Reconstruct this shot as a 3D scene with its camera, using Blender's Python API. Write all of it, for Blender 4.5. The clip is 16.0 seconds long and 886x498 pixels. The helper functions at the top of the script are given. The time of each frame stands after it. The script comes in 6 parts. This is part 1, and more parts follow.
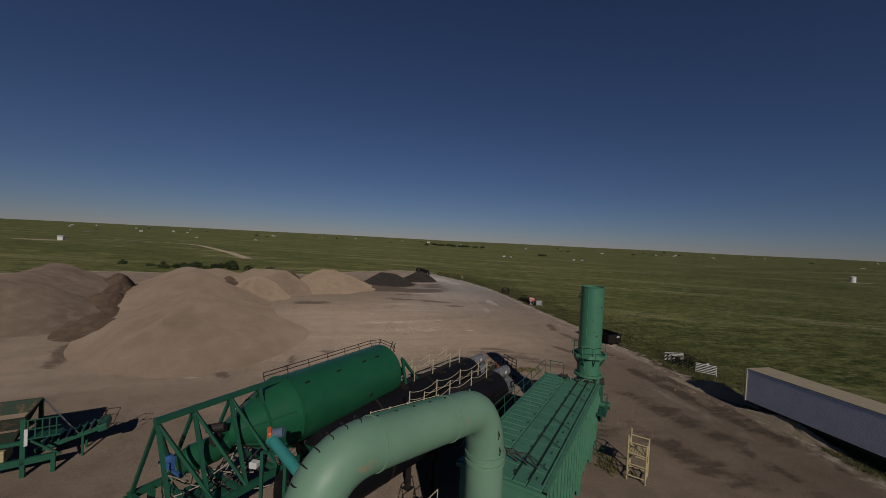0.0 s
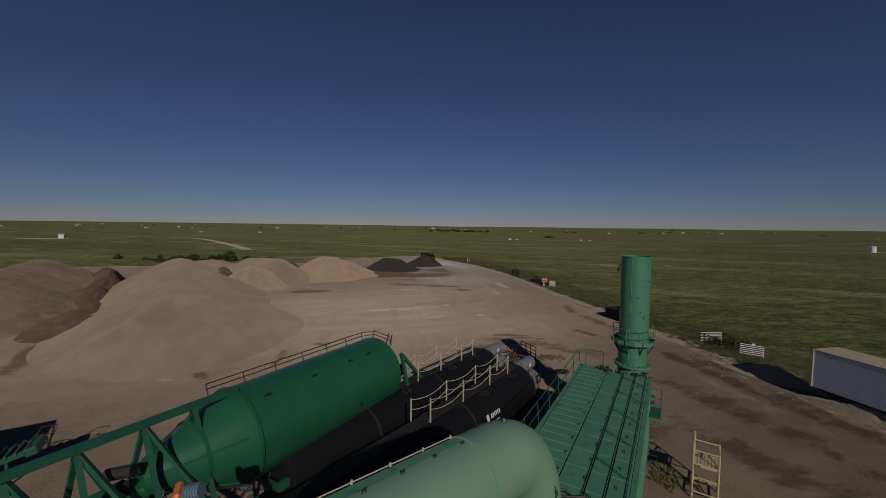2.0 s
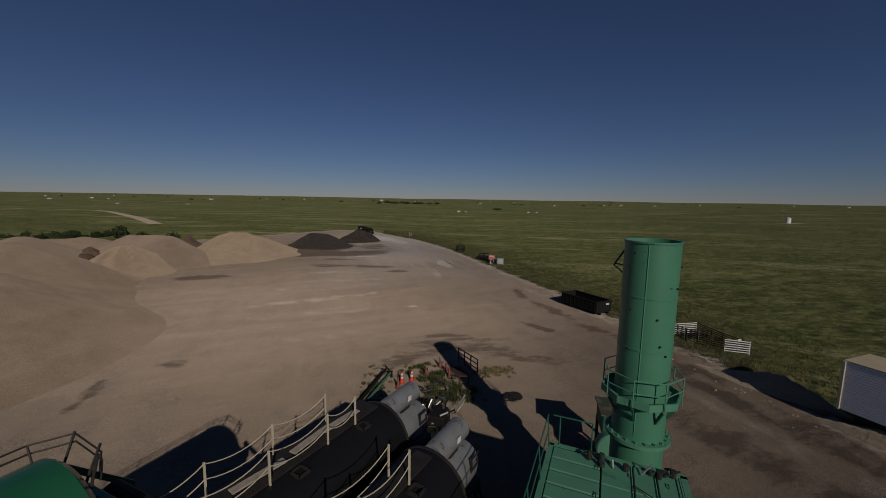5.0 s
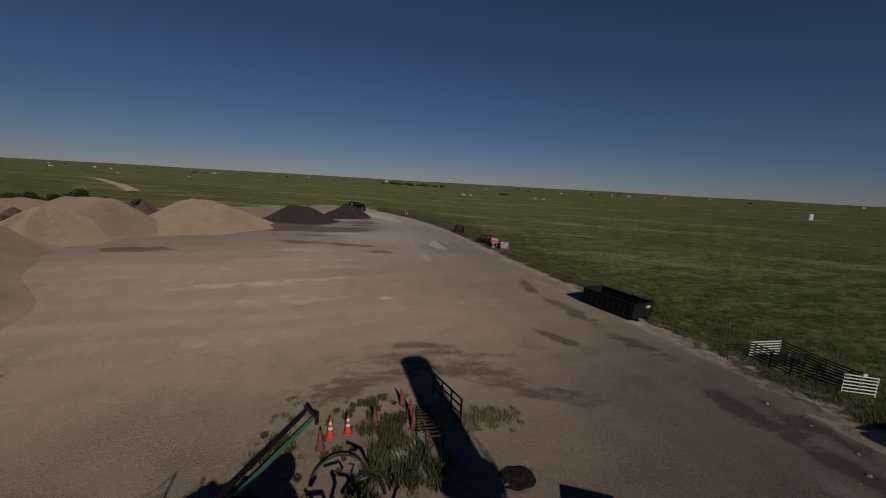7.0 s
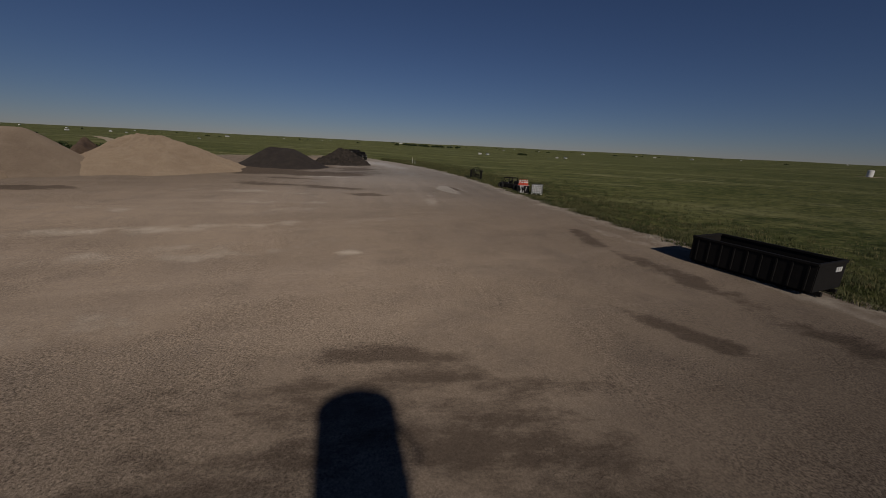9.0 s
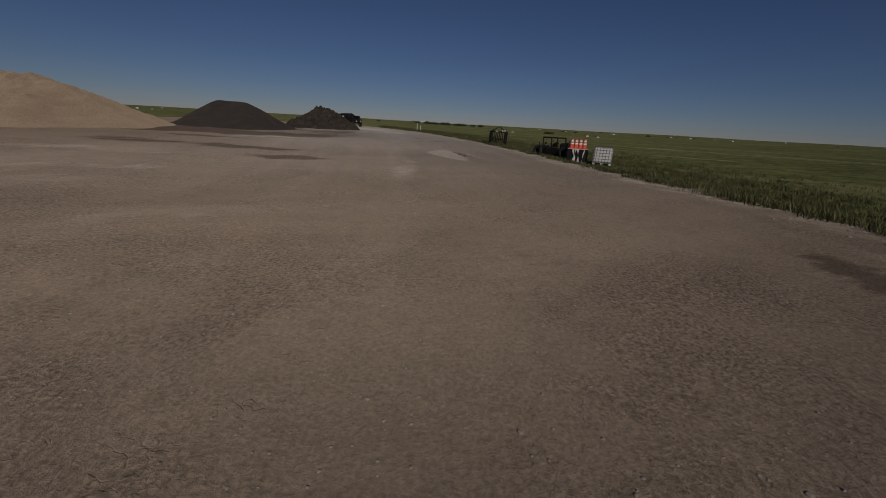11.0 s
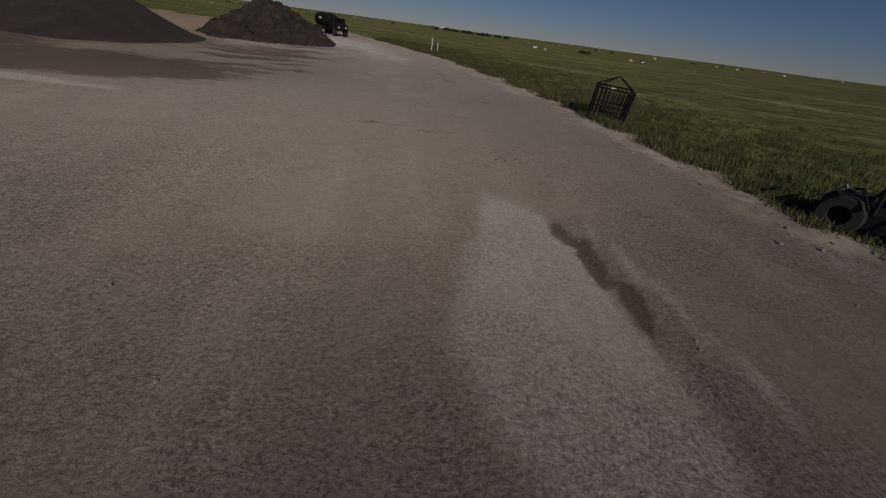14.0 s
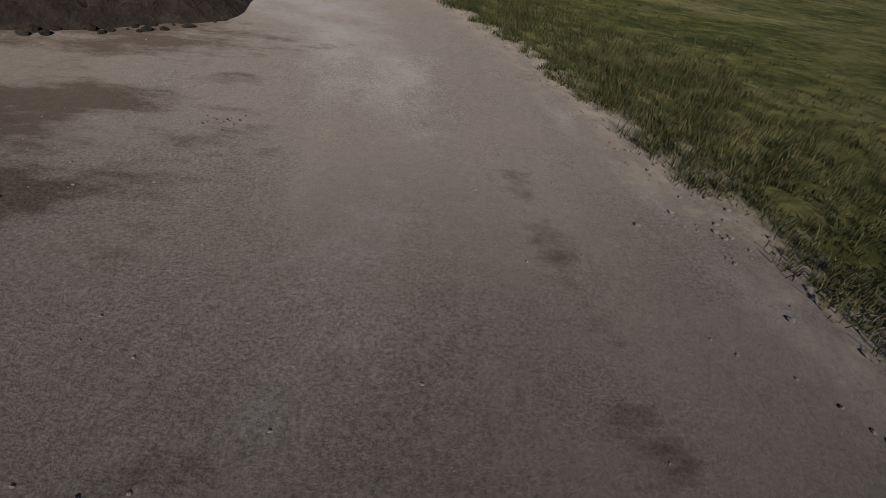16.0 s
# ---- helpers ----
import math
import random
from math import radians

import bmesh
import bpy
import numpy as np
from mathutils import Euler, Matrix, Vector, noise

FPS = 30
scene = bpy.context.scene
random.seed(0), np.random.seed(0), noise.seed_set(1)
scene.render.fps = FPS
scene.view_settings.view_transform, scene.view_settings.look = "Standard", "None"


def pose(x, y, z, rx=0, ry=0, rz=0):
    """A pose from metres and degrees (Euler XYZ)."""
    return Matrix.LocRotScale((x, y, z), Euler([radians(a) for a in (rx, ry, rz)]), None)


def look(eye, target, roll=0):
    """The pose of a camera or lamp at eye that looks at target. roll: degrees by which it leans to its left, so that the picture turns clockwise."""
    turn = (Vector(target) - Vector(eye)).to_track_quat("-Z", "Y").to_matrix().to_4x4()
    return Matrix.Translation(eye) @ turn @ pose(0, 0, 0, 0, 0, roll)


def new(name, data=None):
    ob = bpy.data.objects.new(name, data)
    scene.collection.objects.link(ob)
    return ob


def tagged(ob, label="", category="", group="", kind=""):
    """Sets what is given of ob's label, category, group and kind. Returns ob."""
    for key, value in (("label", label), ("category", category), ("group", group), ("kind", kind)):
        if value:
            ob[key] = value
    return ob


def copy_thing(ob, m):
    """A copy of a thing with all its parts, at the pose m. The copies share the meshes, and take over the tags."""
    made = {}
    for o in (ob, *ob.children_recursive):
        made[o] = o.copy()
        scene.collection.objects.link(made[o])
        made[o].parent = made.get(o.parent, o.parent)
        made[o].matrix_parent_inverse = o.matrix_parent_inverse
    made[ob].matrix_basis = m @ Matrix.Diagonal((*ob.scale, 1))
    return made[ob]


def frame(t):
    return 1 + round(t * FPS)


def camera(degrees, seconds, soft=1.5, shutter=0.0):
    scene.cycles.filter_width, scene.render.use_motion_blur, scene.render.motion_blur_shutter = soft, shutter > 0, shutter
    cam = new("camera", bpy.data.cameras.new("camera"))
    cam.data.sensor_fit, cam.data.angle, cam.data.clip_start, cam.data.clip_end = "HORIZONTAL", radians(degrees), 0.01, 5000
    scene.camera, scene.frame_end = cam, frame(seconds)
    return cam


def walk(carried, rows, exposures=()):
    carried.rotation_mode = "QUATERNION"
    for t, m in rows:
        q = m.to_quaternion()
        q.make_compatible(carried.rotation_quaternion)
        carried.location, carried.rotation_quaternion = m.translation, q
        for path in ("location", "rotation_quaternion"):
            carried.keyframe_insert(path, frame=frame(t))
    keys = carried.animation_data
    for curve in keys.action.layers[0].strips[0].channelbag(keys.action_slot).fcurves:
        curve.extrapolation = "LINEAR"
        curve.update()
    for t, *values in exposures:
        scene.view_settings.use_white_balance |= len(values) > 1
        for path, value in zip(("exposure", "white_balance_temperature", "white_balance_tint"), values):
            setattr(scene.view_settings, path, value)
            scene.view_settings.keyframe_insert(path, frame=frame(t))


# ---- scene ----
cam = camera(98.2, 16.0, soft=0.7)
PATH = [
    (0, (-0.089, 1.432, 14.049), (-0.074, 3.431, 14.005), 2.8),
    (0.5, (0.068, 2.621, 14.438), (0.044, 4.621, 14.396), 3.0),
    (1, (0.041, 3.882, 14.607), (0.003, 5.881, 14.548), 2.6),
    (1.5, (-0.018, 5.314, 14.229), (-0.052, 7.312, 14.136), 1.9),
    (2, (-0.055, 6.636, 12.878), (-0.064, 8.632, 12.761), 0.7),
    (2.5, (0.018, 8.123, 11.953), (0.061, 10.118, 11.812), -0.6),
    (3, (0.297, 9.761, 12.103), (0.416, 11.751, 11.945), -1.4),
    (3.5, (0.811, 11.46, 12.652), (0.999, 13.443, 12.474), -1.5),
    (4, (1.449, 13.353, 13.164), (1.676, 15.33, 12.965), -1.1),
    (4.2, (1.72, 14.146, 13.204), (1.956, 16.121, 12.995), -0.8),
    (6.3, (5.271, 24.058, 10.625), (5.506, 26.021, 10.319), 2.9),
    (6.5, (5.51, 25.081, 10.549), (5.742, 27.044, 10.244), 2.8),
    (7, (5.865, 27.961, 10.377), (6.096, 29.918, 10.039), 3.2),
    (7.5, (6.224, 30.817, 9.485), (6.451, 32.771, 9.121), 3.4),
    (8, (6.756, 33.474, 7.966), (6.954, 35.419, 7.546), 3.1),
    (10.5, (10.388, 54.642, 3.637), (10.48, 56.547, 3.034), 3.1),
    (11, (11.068, 58.496, 2.937), (11.12, 60.398, 2.32), 3.2),
    (11.5, (11.175, 62.297, 3.098), (11.222, 64.198, 2.48), 4.5),
    (12, (11.347, 66.28, 3.848), (11.381, 68.178, 3.216), 5.5),
    (12.5, (11.422, 70.023, 4.393), (11.443, 71.902, 3.706), 6.4),
    (13, (11.049, 73.546, 4.476), (11.082, 75.39, 3.703), 7.4),
    (13.5, (10.646, 77.142, 4.179), (10.685, 78.94, 3.303), 7.6),
    (14, (10.116, 81.046, 3.898), (10.165, 82.785, 2.91), 7.6),
    (14.5, (9.623, 85.627, 4.137), (9.675, 87.298, 3.039), 8.0),
    (15, (8.957, 90.887, 4.992), (9.01, 92.474, 3.776), 8.6),
    (15.5, (8.034, 97.137, 5.602), (8.098, 98.644, 4.289), 8.6),
    (16, (7.217, 103.327, 5.488), (7.277, 104.8, 4.136), 8.8),
]
walk(cam, [(t, look(eye, target, roll)) for t, eye, target, roll in PATH], [(0, -1.1, 6420, 12), (8, -1.15, 6450, 11), (10.5, -1.3, 6450, 11), (12, -1.27, 6450, 11), (14.5, -1.25, 6450, 11), (15.5, -1.12, 6450, 11), (16, -0.82, 6450, 11)])

# ---------------------------------------------------------------- sky and sun
SUN_ELEV, SUN_AZ = 28.5, -11.0          # height; the way the light travels, degrees from +y towards +x
to_x, to_y = math.sin(radians(SUN_AZ)), math.cos(radians(SUN_AZ))
world = bpy.data.worlds.new("sky")
scene.world = world
world.use_nodes = True
wn, wl = world.node_tree.nodes, world.node_tree.links
sky = wn.new("ShaderNodeTexSky")
sky.sky_type, sky.sun_disc = "NISHITA", False
sky.sun_elevation = radians(SUN_ELEV)
sky.sun_rotation = math.atan2(-to_x, -to_y)
sky.altitude, sky.air_density, sky.dust_density, sky.ozone_density = 1500, 1.0, 0.0, 5.5
tint = wn.new("ShaderNodeMix")
tint.data_type, tint.blend_type, tint.inputs[0].default_value = "RGBA", "MULTIPLY", 1.0
tint.inputs[7].default_value = (1.0, 0.935, 1.06, 1)
wl.new(sky.outputs[0], tint.inputs[6])
wl.new(tint.outputs[2], wn["Background"].inputs[0])
wn["Background"].inputs[1].default_value = 0.05
sun = new("sun", bpy.data.lights.new("sun", "SUN"))
sun.data.energy, sun.data.angle, sun.data.color = 5.0, radians(0.55), (1.0, 0.90, 0.78)
sun.matrix_world = look((0, 0, 60), (to_x * 50, to_y * 50, 60 - 50 * math.tan(radians(SUN_ELEV))))

# ---------------------------------------------------------------- materials
def mat(name, c1, c2=None, scale=3.0, rough=0.6, metal=0.0, bump=0.0, fine=40.0, worn=None, amount=0.0, wornscale=2.5, spec=0.5):
    m = bpy.data.materials.new(name)
    m.use_nodes = True
    n, l = m.node_tree.nodes, m.node_tree.links
    b = n["Principled BSDF"]
    b.inputs["Metallic"].default_value = metal
    b.inputs["Specular IOR Level"].default_value = spec
    c2 = c2 or tuple(v * 0.75 for v in c1)
    tc = n.new("ShaderNodeTexCoord")
    big, small = n.new("ShaderNodeTexNoise"), n.new("ShaderNodeTexNoise")
    big.inputs["Scale"].default_value, big.inputs["Detail"].default_value = scale, 6
    small.inputs["Scale"].default_value, small.inputs["Detail"].default_value = fine, 4
    l.new(tc.outputs["Object"], big.inputs["Vector"]), l.new(tc.outputs["Object"], small.inputs["Vector"])
    add = n.new("ShaderNodeMath")
    add.operation = "MULTIPLY_ADD"
    l.new(small.outputs[0], add.inputs[0])
    add.inputs[1].default_value = 0.35
    l.new(big.outputs[0], add.inputs[2])
    ramp = n.new("ShaderNodeMapRange")
    ramp.inputs[1].default_value, ramp.inputs[2].default_value = 0.45, 0.9
    l.new(add.outputs[0], ramp.inputs[0])
    mix = n.new("ShaderNodeMix")
    mix.data_type = "RGBA"
    mix.inputs[6].default_value, mix.inputs[7].default_value = (*c1, 1), (*c2, 1)
    l.new(ramp.outputs[0], mix.inputs[0])
    out = mix.outputs[2]
    if worn:
        wnoise = n.new("ShaderNodeTexNoise")
        wnoise.inputs["Scale"].default_value, wnoise.inputs["Detail"].default_value, wnoise.inputs["Roughness"].default_value = wornscale, 9, 0.7
        l.new(tc.outputs["Object"], wnoise.inputs["Vector"])
        wr = n.new("ShaderNodeMapRange")
        wr.inputs[1].default_value, wr.inputs[2].default_value = 0.72 - amount, 0.78 - amount
        l.new(wnoise.outputs[0], wr.inputs[0])
        wm = n.new("ShaderNodeMix")
        wm.data_type = "RGBA"
        wm.inputs[7].default_value = (*worn, 1)
        l.new(wr.outputs[0], wm.inputs[0]), l.new(out, wm.inputs[6])
        out = wm.outputs[2]
    l.new(out, b.inputs["Base Color"])
    rr = n.new("ShaderNodeMapRange")
    rr.inputs[3].default_value, rr.inputs[4].default_value = max(rough - 0.1, 0.05), min(rough + 0.15, 1)
    l.new(big.outputs[0], rr.inputs[0]), l.new(rr.outputs[0], b.inputs["Roughness"])
    if bump:
        bp = n.new("ShaderNodeBump")
        bp.inputs["Strength"].default_value, bp.inputs["Distance"].default_value = bump, 0.02
        l.new(add.outputs[0], bp.inputs["Height"]), l.new(bp.outputs[0], b.inputs["Normal"])
    return m


GREEN = mat("deep green enamel", (0.016, 0.108, 0.050), (0.012, 0.088, 0.042), 1.2, 0.28, 0, 0.02, 30, (0.10, 0.09, 0.05), 0.02)
GREENF = mat("dark green frame paint", (0.018, 0.105, 0.060), (0.012, 0.075, 0.045), 2.5, 0.45, 0, 0.05, 40, (0.10, 0.07, 0.04), 0.10)
PALE = mat("faded green paint", (0.175, 0.315, 0.215), (0.14, 0.265, 0.18), 0.9, 0.5, 0, 0.04, 25, (0.27, 0.25, 0.16), 0.10, 1.6)
SHEET = mat("weathered green sheet metal", (0.082, 0.235, 0.145), (0.062, 0.19, 0.12), 1.5, 0.5, 0, 0.05, 30, (0.05, 0.13, 0.08), 0.13, 3.0)
STACKG = mat("chipped green stack paint", (0.062, 0.205, 0.122), (0.05, 0.172, 0.105), 1.1, 0.42, 0, 0.04, 20, (0.022, 0.022, 0.018), 0.085, 7.0)
TEAL = mat("teal pipe paint", (0.04, 0.25, 0.23), (0.03, 0.2, 0.19), 3, 0.45)
BLACK = mat("black tank enamel", (0.010, 0.010, 0.012), (0.007, 0.007, 0.008), 1.0, 0.42, 0, 0.03, 20, (0.025, 0.02, 0.016), 0.06, 2.5, 0.22)
DARK = mat("greasy dark steel", (0.022, 0.021, 0.020), (0.035, 0.028, 0.022), 4, 0.6, 0.3, 0.1, 50)
HOPPER = mat("dirty dull green sheet", (0.030, 0.062, 0.045), (0.07, 0.06, 0.045), 2.0, 0.9, 0, 0.05, 30, (0.12, 0.09, 0.06), 0.2, 2.0, 0.1)
SEAM = mat("dark seam", (0.012, 0.03, 0.02), (0.010, 0.022, 0.016), 5, 0.8)
GREY = mat("grey machine enamel", (0.20, 0.21, 0.22), (0.15, 0.155, 0.16), 2.0, 0.4, 0.1, 0.05, 30, (0.06, 0.05, 0.04), 0.14)
STEEL = mat("bare steel", (0.35, 0.35, 0.34), (0.22, 0.22, 0.21), 5, 0.35, 0.9)
CREAM = mat("cream railing paint", (0.52, 0.47, 0.34), (0.42, 0.37, 0.26), 4, 0.55, 0, 0.05, 50, (0.16, 0.10, 0.06), 0.08)
YELLOW = mat("faded yellow scaffold paint", (0.50, 0.42, 0.22), (0.38, 0.31, 0.17), 5, 0.6, 0, 0.08, 60, (0.14, 0.08, 0.05), 0.14)
WHITE = mat("white paint", (0.66, 0.66, 0.64), (0.55, 0.55, 0.53), 3, 0.5, 0, 0.02, 40, (0.3, 0.26, 0.2), 0.05)
SIDING = mat("pale grey trailer siding", (0.80, 0.80, 0.83), (0.70, 0.70, 0.74), 1.2, 0.4, 0.0, 0.02, 25, (0.3, 0.28, 0.24), 0.06)
TAN = mat("tan roof coating", (0.42, 0.36, 0.24), (0.36, 0.31, 0.21), 2, 0.7)
PLANK = mat("weathered plank", (0.36, 0.32, 0.26), (0.24, 0.21, 0.17), 6, 0.8, 0, 0.2, 60)
RUST = mat("rusty iron", (0.075, 0.035, 0.022), (0.045, 0.022, 0.016), 7, 0.8, 0.2, 0.2, 50)
RUBBER = mat("black rubber", (0.016, 0.016, 0.016), (0.024, 0.024, 0.022), 6, 0.8)
CHAR = mat("black scrap steel", (0.009, 0.0085, 0.008), (0.015, 0.013, 0.012), 5, 0.7, 0.0, 0.1, 40, (0.05, 0.036, 0.027), 0.06, 2.5, 0.18)
ORANGE = mat("orange paint", (0.62, 0.16, 0.05), (0.5, 0.12, 0.04), 4, 0.5)
CONE = mat("faded orange cone plastic", (0.62, 0.075, 0.035), (0.5, 0.06, 0.03), 6, 0.55)
OLDCONE = mat("sun-bleached brown cone plastic", (0.22, 0.07, 0.045), (0.15, 0.05, 0.035), 6, 0.7)
BLUE = mat("blue motor enamel", (0.05, 0.14, 0.36), (0.04, 0.10, 0.27), 5, 0.4)
BLUEGREY = mat("blue-grey motor enamel", (0.13, 0.19, 0.26), (0.10, 0.15, 0.20), 5, 0.4, 0, 0.05)
PLASTIC = mat("milky white plastic", (0.62, 0.63, 0.62), (0.52, 0.53, 0.52), 3, 0.45)
WRAP = mat("torn pale plastic wrap", (0.50, 0.50, 0.49), (0.36, 0.36, 0.35), 8, 0.35)
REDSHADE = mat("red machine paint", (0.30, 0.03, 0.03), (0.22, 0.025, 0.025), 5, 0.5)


def dirt(name, c1, c2, c3, big=0.12, mid=0.9, fine=14.0, bump=0.5, dist=0.08, rough=0.95):
    """Loose earth, sand or millings: three tones at three sizes."""
    m = bpy.data.materials.new(name)
    m.use_nodes = True
    n, l = m.node_tree.nodes, m.node_tree.links
    b = n["Principled BSDF"]
    b.inputs["Roughness"].default_value, b.inputs["Specular IOR Level"].default_value = rough, 0.15
    b.inputs["Diffuse Roughness"].default_value = 1.0
    geo = n.new("ShaderNodeNewGeometry")
    t = []
    for s in (big, mid, fine):
        k = n.new("ShaderNodeTexNoise")
        k.inputs["Scale"].default_value, k.inputs["Detail"].default_value, k.inputs["Roughness"].default_value = s, 6, 0.6
        l.new(geo.outputs["Position"], k.inputs["Vector"])
        t.append(k)
    r1, r2 = n.new("ShaderNodeMapRange"), n.new("ShaderNodeMapRange")
    r1.inputs[1].default_value, r1.inputs[2].default_value = 0.35, 0.68
    r2.inputs[1].default_value, r2.inputs[2].default_value, r2.inputs[4].default_value = 0.45, 0.75, 0.6
    l.new(t[0].outputs[0], r1.inputs[0]), l.new(t[1].outputs[0], r2.inputs[0])
    m1, m2, m3 = (n.new("ShaderNodeMix") for _ in range(3))
    for k in (m1, m2, m3):
        k.data_type = "RGBA"
    m1.inputs[6].default_value, m1.inputs[7].default_value = (*c1, 1), (*c2, 1)
    l.new(r1.outputs[0], m1.inputs[0])
    m2.inputs[7].default_value = (*c3, 1)
    l.new(m1.outputs[2], m2.inputs[6]), l.new(r2.outputs[0], m2.inputs[0])
    m3.blend_type, m3.inputs[0].default_value = "MULTIPLY", 0.45
    g = n.new("ShaderNodeMapRange")
    g.inputs[1].default_value, g.inputs[2].default_value, g.inputs[3].default_value, g.inputs[4].default_value = 0.3, 0.7, 0.55, 1.3
    l.new(t[2].outputs[0], g.inputs[0])
    l.new(m2.outputs[2], m3.inputs[6]), l.new(g.outputs[0], m3.inputs[7])
    l.new(m3.outputs[2], b.inputs["Base Color"])
    h = n.new("ShaderNodeMath")
    h.operation = "MULTIPLY_ADD"
    h.inputs[1].default_value = 0.35
    l.new(t[2].outputs[0], h.inputs[0]), l.new(t[1].outputs[0], h.inputs[2])
    bp = n.new("ShaderNodeBump")
    bp.inputs["Strength"].default_value, bp.inputs["Distance"].default_value = bump, dist
    l.new(h.outputs[0], bp.inputs["Height"]), l.new(bp.outputs[0], b.inputs["Normal"])
    return m


SANDBIG = dirt("brown sand", (0.259, 0.202, 0.150), (0.189, 0.144, 0.105), (0.287, 0.227, 0.169), 0.09, 0.5, 9, 0.5, 0.12)
SANDROUGH = dirt("weathered brown sand", (0.187, 0.144, 0.107), (0.131, 0.099, 0.074), (0.261, 0.209, 0.156), 0.12, 0.6, 9, 0.6, 0.3)
SOIL = dirt("dark brown soil", (0.117, 0.082, 0.057), (0.080, 0.056, 0.043), (0.170, 0.122, 0.086), 0.2, 1.0, 9, 0.7, 0.3)
SANDYEL = dirt("yellow sand", (0.300, 0.231, 0.162), (0.250, 0.188, 0.133), (0.335, 0.265, 0.191), 0.12, 0.6, 8, 0.6, 0.15)
MILL = dirt("dark asphalt millings", (0.042, 0.036, 0.032), (0.032, 0.027, 0.026), (0.059, 0.050, 0.041), 0.2, 1.0, 10, 0.8, 0.2)
TAR = dirt("spilled tar", (0.012, 0.011, 0.010), (0.008, 0.008, 0.008), (0.05, 0.04, 0.032), 2.0, 6.0, 20, 0.9, 0.05, 0.6)
RUBB = dirt("broken asphalt rubble", (0.042, 0.035, 0.030), (0.025, 0.022, 0.020), (0.098, 0.079, 0.064), 0.5, 1.6, 6, 1.0, 0.4)
BERM = dirt("pale dirt berm", (0.33, 0.27, 0.20), (0.25, 0.21, 0.15), (0.38, 0.32, 0.24), 0.3, 1.2, 9, 0.7, 0.15)
STONE = dirt("pebble grey", (0.30, 0.26, 0.22), (0.20, 0.17, 0.15), (0.42, 0.38, 0.33), 2, 8, 40, 0.3, 0.01)


def leafmat(name, c1, c2):
    m = bpy.data.materials.new(name)
    m.use_nodes = True
    n, l = m.node_tree.nodes, m.node_tree.links
    b = n["Principled BSDF"]
    b.inputs["Roughness"].default_value, b.inputs["Specular IOR Level"].default_value = 0.7, 0.2
    geo, pos = n.new("ShaderNodeNewGeometry"), n.new("ShaderNodeTexNoise")
    pos.inputs["Scale"].default_value = 0.25
    l.new(geo.outputs["Position"], pos.inputs["Vector"])
    add = n.new("ShaderNodeMath")
    add.operation = "MULTIPLY_ADD"
    add.inputs[1].default_value = 0.5
    l.new(geo.outputs["Random Per Island"], add.inputs[0]), l.new(pos.outputs[0], add.inputs[2])
    r = n.new("ShaderNodeMapRange")
    r.inputs[1].default_value, r.inputs[2].default_value = 0.45, 1.0
    l.new(add.outputs[0], r.inputs[0])
    mix = n.new("ShaderNodeMix")
    mix.data_type = "RGBA"
    mix.inputs[6].default_value, mix.inputs[7].default_value = (*c1, 1), (*c2, 1)
    l.new(r.outputs[0], mix.inputs[0]), l.new(mix.outputs[2], b.inputs["Base Color"])
    return m


GRASS = leafmat("prairie grass", (0.040, 0.054, 0.018), (0.105, 0.106, 0.044))
WEED = leafmat("weed leaves", (0.042, 0.056, 0.020), (0.105, 0.105, 0.042))
DRY = leafmat("dry grass", (0.24, 0.19, 0.10), (0.12, 0.12, 0.05))
TREE = leafmat("dark tree leaves", (0.022, 0.038, 0.014), (0.045, 0.06, 0.022))

# ---------------------------------------------------------------- mesh helpers
def box(bm, c, s, rz=0.0, rx=0.0, bevel=0.0):
    m = pose(*c, rx, 0, rz) @ Matrix.Diagonal((*s, 1))
    vs = bmesh.ops.create_cube(bm, size=1, matrix=m)["verts"]
    if bevel:
        es = {e for v in vs for e in v.link_edges}
        bmesh.ops.bevel(bm, geom=list(es), offset=bevel, segments=1, affect="EDGES")


def rod(bm, a, b, r, n=8, r2=None, caps=True):
    """A round bar from a to b."""
    a, b = Vector(a), Vector(b)
    d = b - a
    m = Matrix.Translation((a + b) / 2) @ d.to_track_quat("Z", "Y").to_matrix().to_4x4()
    bmesh.ops.create_cone(bm, cap_ends=caps, segments=n, radius1=r, radius2=r if r2 is None else r2, depth=d.length, matrix=m)


def beam(bm, a, b, w, h):
    """A square bar from a to b."""
    a, b = Vector(a), Vector(b)
    d = b - a
    m = Matrix.Translation((a + b) / 2) @ d.to_track_quat("Y", "Z").to_matrix().to_4x4() @ Matrix.Diagonal((w, d.length, h, 1))
    bmesh.ops.create_cube(bm, size=1, matrix=m)


def turned(bm, profile, n=48, m=None, closed=False):
    """A solid of rotation about local y; profile rows of (radius, y)."""
    m = m or Matrix()
    rings = []
    for r, y in profile:
        if r < 1e-5:
            rings.append([bm.verts.new(m @ Vector((0, y, 0)))])
        else:
            rings.append([bm.verts.new(m @ Vector((r * math.cos(k * math.tau / n), y, r * math.sin(k * math.tau / n)))) for k in range(n)])
    pairs = list(zip(rings, rings[1:])) + ([(rings[-1], rings[0])] if closed else [])
    for p, q in pairs:
        for k in range(n):
            j = (k + 1) % n
            if len(p) == 1:
                bm.faces.new((p[0], q[j], q[k]))
            elif len(q) == 1:
                bm.faces.new((p[k], p[j], q[0]))
            else:
                bm.faces.new((p[k], p[j], q[j], q[k]))


